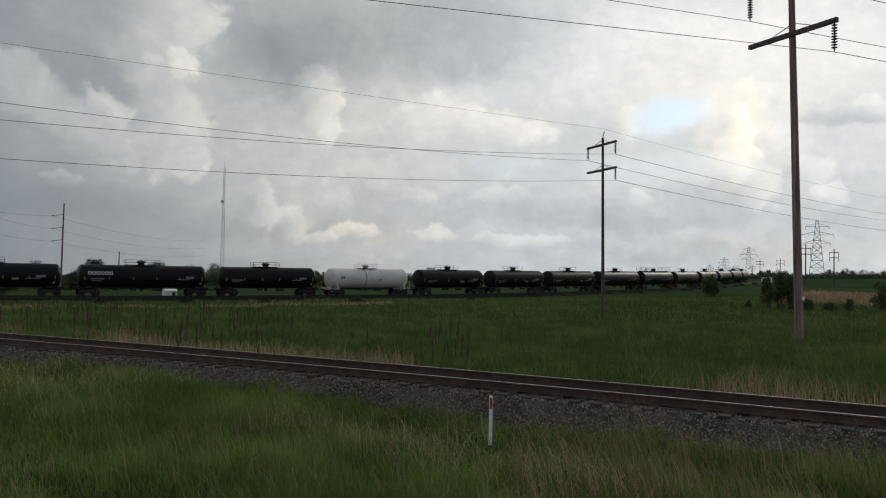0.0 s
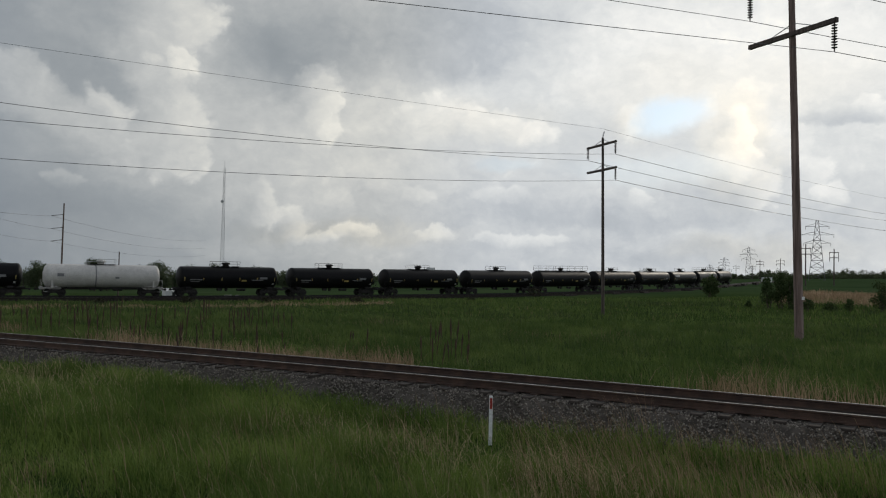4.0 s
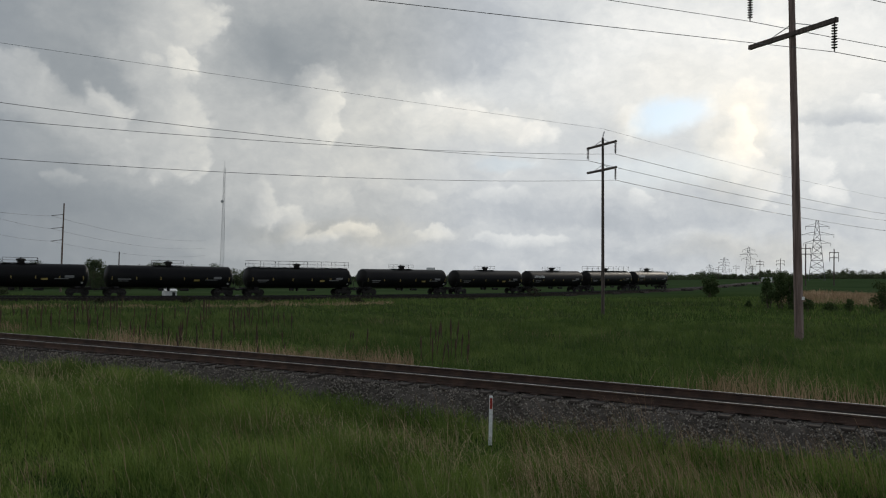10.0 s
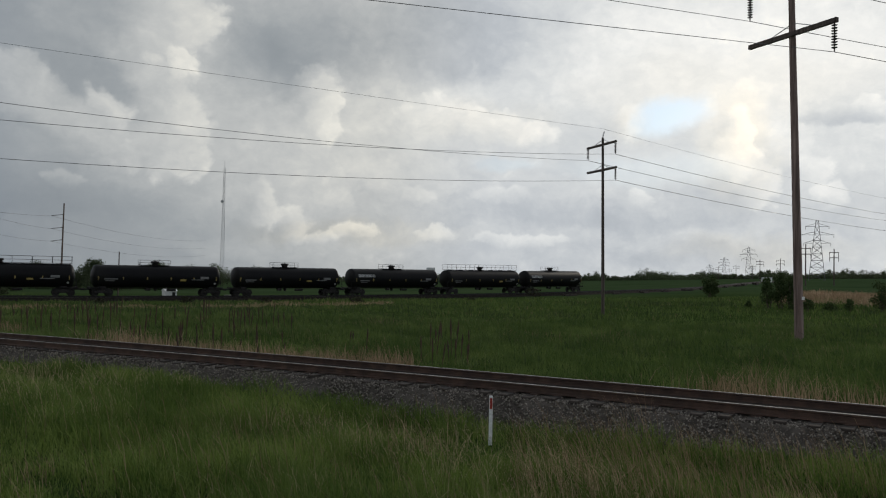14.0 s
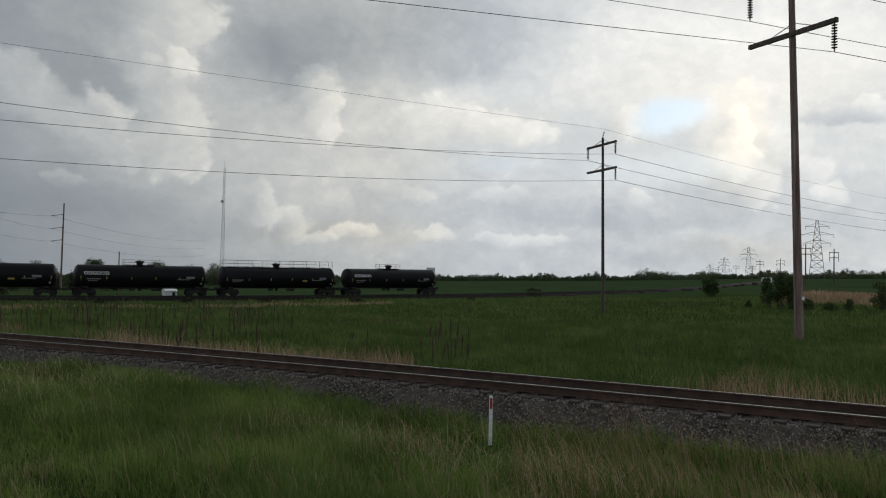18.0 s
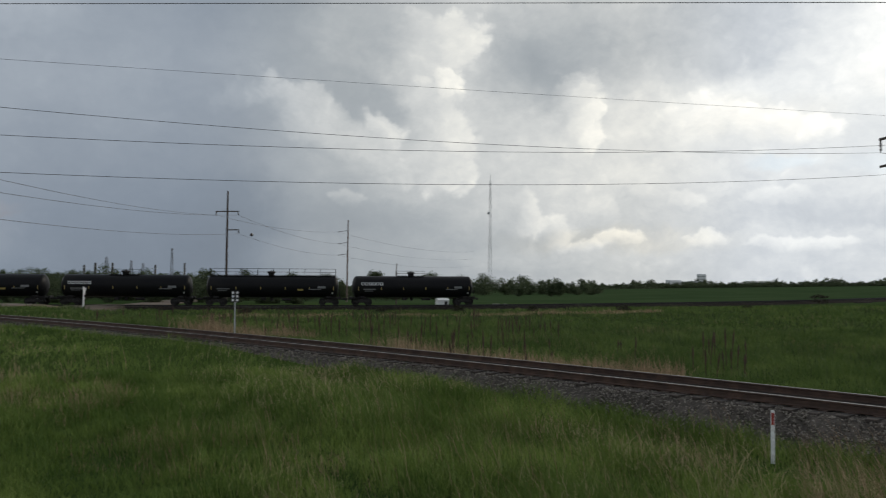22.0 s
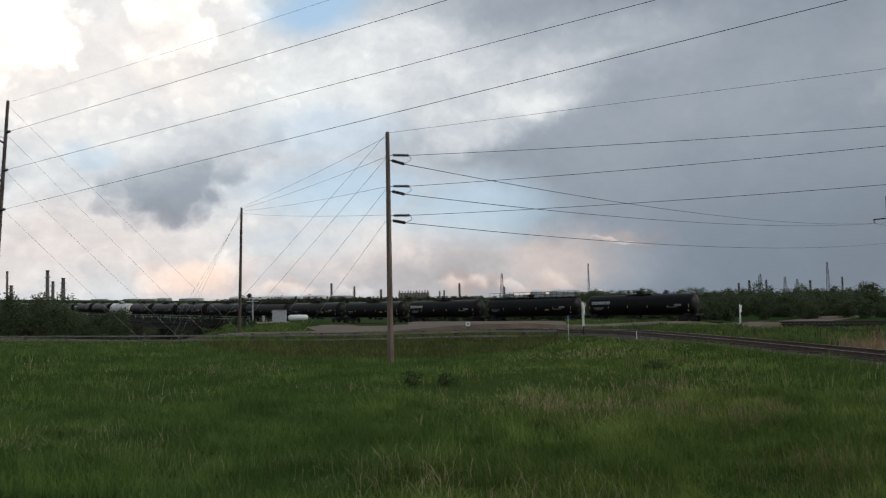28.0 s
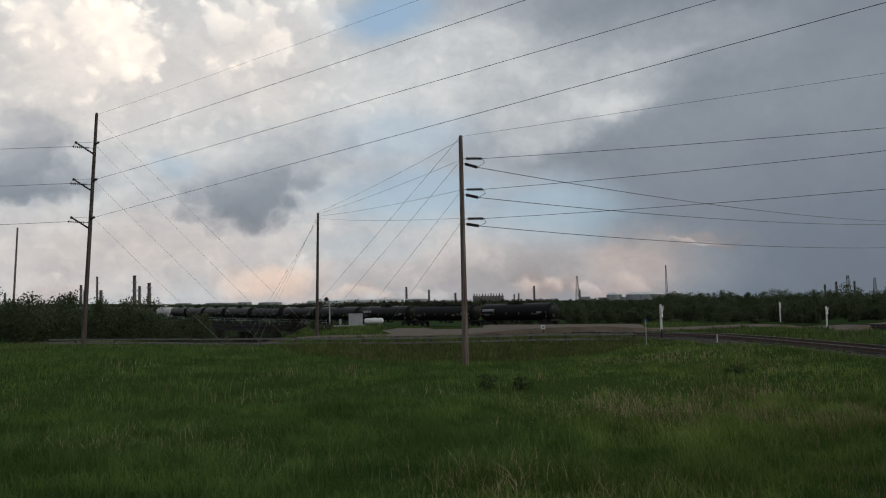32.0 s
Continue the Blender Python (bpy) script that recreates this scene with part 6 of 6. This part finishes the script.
def make_skyline():
    m = lattice("radio_mast", "tall slender steel lattice radio mast", "radio mast", *spot(14.63, 530), 64.5, 2.4, 0.9, 34, 0.045, z=0.5, spike=4.0, mat=M_STEEL)
    part("antenna_dish", Shape().lathe(((0.1, -0.3), (0.9, -0.2), (0.9, 0.25), (0.1, 0.3)), "y", 12, (0.9, -0.4, 44)), M_STEEL, m)
    lattice("transmission_tower", "large steel lattice transmission tower", "transmission tower", *spot(-23.79, 640), 41.5, 10.5, 1.6, 9, 0.095, ((0.62, 8.5), (0.76, 10.5), (0.90, 7.5)))
    lattice("transmission_tower", "steel lattice transmission tower further off", "transmission tower", *spot(-19.81, 1000), 36.0, 8.0, 1.6, 8, 0.10, ((0.62, 7.5), (0.76, 9), (0.90, 6.5)))
    lattice("transmission_tower", "steel lattice transmission tower far off", "transmission tower", *spot(-18.34, 1500), 36.0, 8.0, 1.6, 6, 0.14, ((0.62, 7.5), (0.76, 9), (0.90, 6.5)))
    lattice("transmission_tower", "steel lattice transmission tower far off", "transmission tower", *spot(-17.45, 2200), 36.0, 8.0, 1.6, 5, 0.18, ((0.62, 7.5), (0.76, 9), (0.90, 6.5)))
    for az, r, h, arm in ((-24.75, 300, 11.8, 2.9), (-23.15, 270, 12.4, 3.0), (-21.69, 520, 13.0, 4.6), (-20.49, 560, 13.2, 4.8), (-20.05, 700, 11.5, 4.4), (-19.06, 760, 13.0, 5.2), (-18.0, 1000, 15.0, 6.0), (-17.66, 1150, 15, 6.5), (-17.05, 1500, 17, 8), (-18.65, 1300, 15, 6.5)):
        two_arm_pole(az, r, h, arm)
    # thin posts that show above the trees
    for az, r, top in ((20.94, 150, 1.1), (31.55, 230, 0.4), (19.72, 260, 0.35)):
        x, y = spot(az, r)
        h = 2.27 + r * math.tan(radians(top)) - gz(x, y)
        pole("post", "thin dark pole behind the line", (x, y, gz(x, y)), (x, y, gz(x, y) + h), 0.12, 0.08, M_POLE, "pole")
    # vehicle far off on the road to the right
    x, y = spot(-20.9, 330)
    v = thing("parked_trailer", "small white trailer parked far down the line", "trailer", pose(x, y, gz(x, y), 0, 0, -20))
    part("body", Shape().box((0, 0, 1.3), (3.6, 2.0, 1.7), bevel=0.1), M_WHITE, v)
    for e in (-1.1, 1.1):
        part("wheel", Shape().lathe(((0.1, -0.9), (0.4, -0.9), (0.4, 0.9), (0.1, 0.9)), "y", 12, (e, 0, 0.4)), M_BLACK, v)
    # grey blocks of a town on the horizon
    for az, r, w, el in ((0.84, 2600, 26, 0.52), (0.70, 2600, 14, 0.42), (2.0, 2700, 70, 0.04), (2.6, 2700, 46, 0.12), (1.25, 2700, 40, 0.08), (3.1, 2700, 50, -0.08)):
        x, y = spot(az, r)
        z = gz(x, y)
        b = thing("far_building", "pale grey building on the horizon", "building", pose(x, y, z, 0, 0, az), "town on the horizon")
        h = 2.27 + r * math.tan(radians(el)) - z
        part("wall", Shape().box((0, 0, h / 2 - 2), (w, w * 0.7, h + 4)), M_WHITE, b)
        for k in range(4):
            part("window_band", Shape().box((0, -w * 0.35 - 0.15, h * (0.2 + 0.2 * k)), (w * 0.86, 0.3, h * 0.05)), M_STONE, b)
    # refinery: stacks, columns, tanks, sheds
    R = 1700.0
    def rise(az, el, r=R):
        x, y = spot(az, r)
        z = gz(x, y)
        return x, y, z, 2.27 + r * math.tan(radians(el)) - z
    for az, el, d in ((88.1, 1.94, 5), (87.9, 1.6, 4), (87.17, 2.45, 4), (86.95, 1.6, 6), (84.97, 2.50, 6.5), (84.67, 1.82, 5.5), (84.09, 2.02, 7), (67.46, 1.43, 4.5), (65.94, 1.20, 4.2), (64.16, 0.95, 4.5), (59.9, 0.80, 3), (60.2, 0.75, 3), (58.86, 1.25, 4.2), (55.85, 0.95, 4), (92.3, 1.5, 4), (40.75, 0.8, 4), (40.11, 0.95, 4.5), (39.1, 0.95, 4), (62.0, 0.65, 3), (68.9, 0.75, 2.4), (34.75, 1.0, 3.4), (36.55, 0.85, 4)):
        x, y, z, h = rise(az, el)
        s = thing("refinery_stack", "tall dull steel refinery stack on the skyline", "chimney", pose(x, y, z), "refinery stacks")
        part("shaft", Shape().lathe(((d * 0.62, -2), (d * 0.5, h * 0.3), (d * 0.44, h * 0.97), (d * 0.52, h * 0.975), (d * 0.52, h)), "z", 14), M_RUSTSTACK, s)
        for k in (0.45, 0.75):
            part("gallery", Shape().lathe(((d * 0.52, 0), (d * 0.8, 0.2), (d * 0.8, 1.4), (d * 0.52, 1.6)), "z", 14, (0, 0, h * k)), M_STONE, s)
    for az, el, w in ((39.46, 1.32, 7), (55.99, 1.84, 5), (50.22, 2.36, 2.5), (35.55, 1.93, 4), (38.0, 1.1, 5), (37.3, 0.95, 5)):
        x, y, z, h = rise(az, el)
        lattice("flare_mast", "slim lattice flare mast on the skyline", "mast", x, y, h, w * 1.6, w * 0.5, 10, 0.3, z=z)
    for i, az in enumerate((73.6, 72.9, 72.0, 71.3, 70.6, 69.9, 69.0, 68.3, 76.5, 78.2, 80.0, 66.8, 82.0, 83.2, 79.2, 53.6, 52.2, 51.4, 49.8)):
        x, y, z, h = rise(az, 0.70 - 0.02 * (i % 3))
        if h < 2:
            continue
        w = 15 + 4 * (i % 3)
        t = thing("storage_tank", "white domed storage tank on the skyline", "storage tank", pose(x, y, z), "refinery tanks")
        part("wall", Shape().lathe(((w, -3), (w, h * 0.7)), "z", 28), M_WHITE if i < 8 else M_STONE, t)
        part("roof", Shape().lathe(((w * 1.01, h * 0.7), (w * 0.8, h * 0.86), (w * 0.4, h * 0.97), (0.3, h)), "z", 28), M_WHITE, t, "pale domed roof")
    rnd = random.Random(12)
    for k in range(11):
        x, y, z, h = rise(62.9 - 0.19 * k, 0.86 - 0.03 * (k % 3))
        u = thing("process_column", "grey process column in the refinery", "column", pose(x, y, z), "refinery columns")
        part("shell", Shape().lathe(((3.0, -2), (3.0, h * 0.7), (1.1, h * 0.74), (1.1, h)), "z", 12), M_RUSTSTACK, u)
    for k in range(26):
        az = rnd.uniform(48, 92)
        x, y, z, h = rise(az, rnd.uniform(0.3, 0.55) + max(0, (az - 75) * 0.02))
        if h < 4:
            continue
        w = rnd.uniform(12, 34)
        b = thing("refinery_shed", "long grey industrial shed on the skyline", "shed", pose(x, y, z, 0, 0, az + rnd.uniform(-20, 20)), "refinery sheds")
        part("wall", Shape().box((0, 0, h * 0.4 - 1), (w, w * 0.5, h * 0.8 + 2)), M_STONE, b)
        part("roof", Shape().box((0, 0, h * 0.82), (w * 1.04, w * 0.54, h * 0.06)), M_CONC, b)


# ---- power lines ----
def make_lines():
    # the near tangent pole
    p1 = pole("utility_pole", "weathered grey-brown timber power pole with two crossarms", (18.0, 42.78, gz(18.0, 42.78)), (17.47, 42.98, 20.05), 0.225, 0.145, M_POLE_OLD)
    arm = Vector((2.3, -5.2, 0.0))
    low = crossarm(p1, (17.63, 42.92, 14.91), arm, 5.75, 0.3, 0.18)
    up = crossarm(p1, (17.54, 42.95, 17.85), arm, 5.75, 0.3, 0.18)
    ends1 = [hang(p1, up[0], 1.45, 9, 0.15), hang(p1, up[1], 1.45, 9, 0.15), hang(p1, low[1], 1.45, 9, 0.15)]
    part("number_plate", Shape().box((0.08, -0.24, 2.2), (0.14, 0.02, 0.16)), M_WHITE, p1, "small white plate")
    # the second pole of the other line
    p2 = pole("utility_pole", "slim dark timber power pole with two crossarms", (14.5, 76.64, gz(14.5, 76.64)), (14.27, 76.68, 15.1), 0.16, 0.11, M_POLE)
    part("top_pin", Shape().tube((-0.23, 0.04, 16.2), (-0.1, 0.04, 16.7), 0.05, n=6), M_STEEL, p2)
    arm2 = Vector((1.75, -4.8, 0.0))
    up2 = crossarm(p2, (14.3, 76.68, 14.4), arm2, 5.1, 0.3, thick=0.15)
    low2 = crossarm(p2, (14.33, 76.67, 12.1), arm2, 5.1, 0.3, thick=0.15)
    ends2 = [hang(p2, up2[0], 1.05, 7), hang(p2, up2[1], 1.05, 7), hang(p2, low2[1], 1.05, 7)]
    # the dead-end pole by the road, with strain insulators
    dead = pole("utility_pole", "tall bare timber strain pole with three pairs of dead-end insulators", (-44.78, 22.24, gz(-44.78, 22.24)), (-44.76, 22.29, 12.46), 0.19, 0.12, M_POLE_NEAR)
    o = dead.matrix_basis.translation
    ends_d, ends_e = [], []
    for z in (11.04, 9.18, 7.43):
        at = Vector((-44.74, 22.36, z))
        for dz, away, store in ((0.0, Vector((14.3, 76.7, 13.5)), ends_d), (-0.28, Vector((-73.4, 116.8, 12.5)), ends_e)):
            d = (away - at).normalized()
            a = at + d * 0.25 + Vector((0, 0, dz))
            b = at + d * 1.25 + Vector((0, 0, dz - 0.12))
            sh = Shape().tube(at + Vector((0, 0, dz)) - o, a - o, 0.02, n=5)
            for i in range(9):
                p = a.lerp(b, (i + 0.5) / 9)
                sh.tube(p - d * 0.03 - o, p + d * 0.03 - o, 0.10, 0.06, 8)
            sh.tube(a - o, b - o, 0.03, n=6)
            part("strain_insulator", sh, M_INSUL, dead, "dark dead-end insulator")
            store.append(b)
        part("jumper", Shape().tube(ends_d[-1] - o, ends_d[-1] - o + Vector((0.1, 0.1, -0.25)), 0.015, n=4).tube(ends_d[-1] - o + Vector((0.1, 0.1, -0.25)), ends_e[-1] - o, 0.015, n=4), M_WIRE, dead)
    # the double strain pole at the far side of the meadow
    dbl = pole("utility_pole", "leaning timber strain pole with insulators on both sides", (-91.94, 3.27, gz(-91.94, 3.27)), (-91.89, 4.46, 22.9), 0.24, 0.15, M_POLE)
    o = dbl.matrix_basis.translation
    ends_r, ends_l = [], []
    for z in (19.7, 15.95, 12.1):
        lean = (z + 0.6) / 23.5
        at = Vector((-91.94, 3.27 + 1.19 * lean, z))
        for d, n, lo, hi, dz, store in ((Vector((0.95, 0.33, 0.02)), 5, 0.30, 1.0, 0.0, ends_r), (Vector((-0.04, -1.0, 0.04)), 8, 0.55, 2.1, -0.45, ends_l)):
            d.normalize()
            a = at + Vector((0, 0, dz))
            b = a + d * hi
            sh = Shape().tube(a - o, b - o, 0.035, n=6)
            for i in range(n):
                p = a + d * (lo + (hi - lo) * (i + 0.3) / n)
                sh.tube(p - o, p + d * 0.07 - o, 0.13, 0.10, 8)
            part("strain_insulator", sh, M_INSUL, dbl, "dark dead-end insulator")
            store.append(b)
        tip = at + Vector((-0.07, -1.75, 0.05))
        arm = part("bracket", Shape().tube(at - o + Vector((0, -0.1, -1.05)), tip - o, 0.09, 0.075, 8), M_INSUL, dbl, "dark slanting post insulator")
        part("cap", Shape().tube(tip - o + Vector((0, 0.08, -0.05)), tip - o + Vector((0, -0.12, 0.06)), 0.14, 0.12, 8), M_INSUL, arm)
        part("jumper", Shape().tube(ends_r[-1] - o, tip - o, 0.012, n=4).tube(tip - o, ends_l[-1] - o, 0.012, n=4), M_WIRE, dbl, "thin slack jumper wire")
    stub = pole("guy_pole", "dark timber stub pole holding guy wires", (-95.88, 28.42, gz(-95.88, 28.42)), (-95.78, 28.75, 13.69), 0.19, 0.13, M_POLE)
    far = pole("guy_pole", "timber pole at the meadow edge", (-159.91, -5.39, gz(-159.91, -5.39)), (-159.93, -4.62, 17.56), 0.2, 0.14, M_POLE_NEAR)
    # behind the main line
    p3 = pole("utility_pole", "dark timber power pole with staggered arms", (-73.43, 116.84, gz(-73.43, 116.84)), (-73.37, 116.88, 16.2), 0.22, 0.13, M_POLE)
    armd = Vector((2.83, 1.78, 0.1))
    u3 = crossarm(p3, (-73.4, 116.86, 12.9), armd, 3.6, brace=0.3)
    l3 = crossarm(p3, (-72.7, 117.3, 10.0), armd, 2.0, brace=0.3)
    ends3 = [hang(p3, u3[0], 0.5, 4), hang(p3, u3[1], 0.5, 4), hang(p3, l3[1], 0.5, 4)]
    p4 = pole("utility_pole", "thin timber power pole with three short brackets", (-73.95, 164.1, gz(-73.95, 164.1)), (-73.82, 164.15, 14.84), 0.19, 0.12, M_POLE_NEAR)
    ends4 = []
    for z in (12.3, 9.8, 7.4):
        o = p4.matrix_basis.translation
        at, tip = Vector((-73.86, 164.14, z + 0.35)), Vector((-75.8, 163.3, z))
        part("bracket", Shape().tube(at - o, tip - o, 0.06, n=6), M_INSUL, p4, "dark post insulator bracket")
        ends4.append(tip)
    # conductors
    for a, b, sag in zip(ends1, (ends_r[1], ends_r[0], ends_r[2]), (0.03, 0.03, 0.03)):
        wire(a, b, sag, 0.015)
    for a in ends1:
        wire(a, a + Vector((86, 26, -0.5)), 1.3, 0.017)
    wire((17.47, 42.98, 19.95), (-91.89, 4.46, 22.7), 0.5, 0.008)
    for a, b in zip(ends2, ends_d):
        wire(a, b, 1.15, 0.015)
    wire((14.27, 76.68, 15.9), (-44.76, 22.29, 12.4), 0.1, 0.009)
    nxt = [Vector((110.5, 166.0, 13.4)), Vector((113.5, 162.0, 13.4)), Vector((113.5, 162.0, 11.2))]
    for a, b in zip(ends2, nxt):
        wire(a, b, 1.6, 0.022)
    wire((14.27, 76.68, 15.9), (112, 164, 15.6), 1.3, 0.010)
    for a, b in zip(ends_e, ends3):
        wire(a, b, 1.2, 0.022)
    for a, b in zip(ends3, ends4):
        wire(a, b, 0.8, 0.02)
    for a in ends4:
        wire(a, a + Vector((-4, 120, 0)), 1.5, 0.02)
    for a in ends_l:
        wire(a, a + Vector((-30, -90, 0.5)), 1.0, 0.02)
    # guys
    for z, g in ((12.2, 0), (11.0, 0), (9.2, 0), (7.5, 0)):
        wire((-44.76, 22.29, z), (-95.8, 28.6, 12.0 + z * 0.14), 0.2, 0.011, "guy_wire", "thin steel guy wire")
    for z, (x, y) in ((12.4, spot(75.5, 105)), (11.0, spot(73.8, 104)), (9.2, spot(71.5, 102)), (7.4, spot(69.3, 100))):
        wire((-44.76, 22.29, z), (x, y, gz(x, y)), 0.1, 0.011, "guy_wire", "thin steel guy wire")
    for z, (x, y) in ((22.6, (-112, 33)), (19.6, (-108, 28)), (15.9, (-104, 24)), (12.0, (-100, 19))):
        wire((-91.9, 4.3, z), (x, y, gz(x, y)), 0.1, 0.011, "guy_wire", "thin steel guy wire")
    for k in range(3):
        x, y = -104 - k * 3, 27 - k * 0.4
        wire((-95.8, 28.7, 13.4 - k * 0.3), (x - 4, y - 3, gz(x - 4, y - 3)), 0.05, 0.011, "guy_wire", "thin steel guy wire")
    ball = thing("marker_ball", "dark round aerial marker ball on the conductor", "marker ball", Matrix.Translation((-72.21, 122.27, 9.5)))
    part("shell", Shape().lathe([(max(0.27 * math.cos(radians(d)), 0.01), 0.27 * math.sin(radians(d))) for d in range(-90, 91, 15)], "z", 16), M_INSUL, ball)


# ---- moves ----
def motions():
    for car, off in CARS:
        rows = []
        for i in range(33):
            s = TRAIN_S0 + TRAIN_V * i + off
            half = 6.5
            x0, y0, z0, _ = track(s - half)
            x1, y1, z1, _ = track(s + half)
            a, b = Vector((x0, y0, z0)), Vector((x1, y1, z1))
            d = b - a
            turn = math.degrees(math.atan2(d.y, d.x))
            tilt = -math.degrees(math.atan2(d.z, math.hypot(d.x, d.y)))
            c = (a + b) / 2
            rows.append((float(i), pose(c.x, c.y, c.z, 0, tilt, turn)))
        walk(car, rows)


make_plants()
ROAD_PATH = make_road()
make_guardrail(ROAD_PATH)
make_crossing()
make_bridge()
make_skyline()
make_lines()
CARS = make_train()
make_dock_stalks()
make_grass()
make_far_track()
make_near_track()
motions()
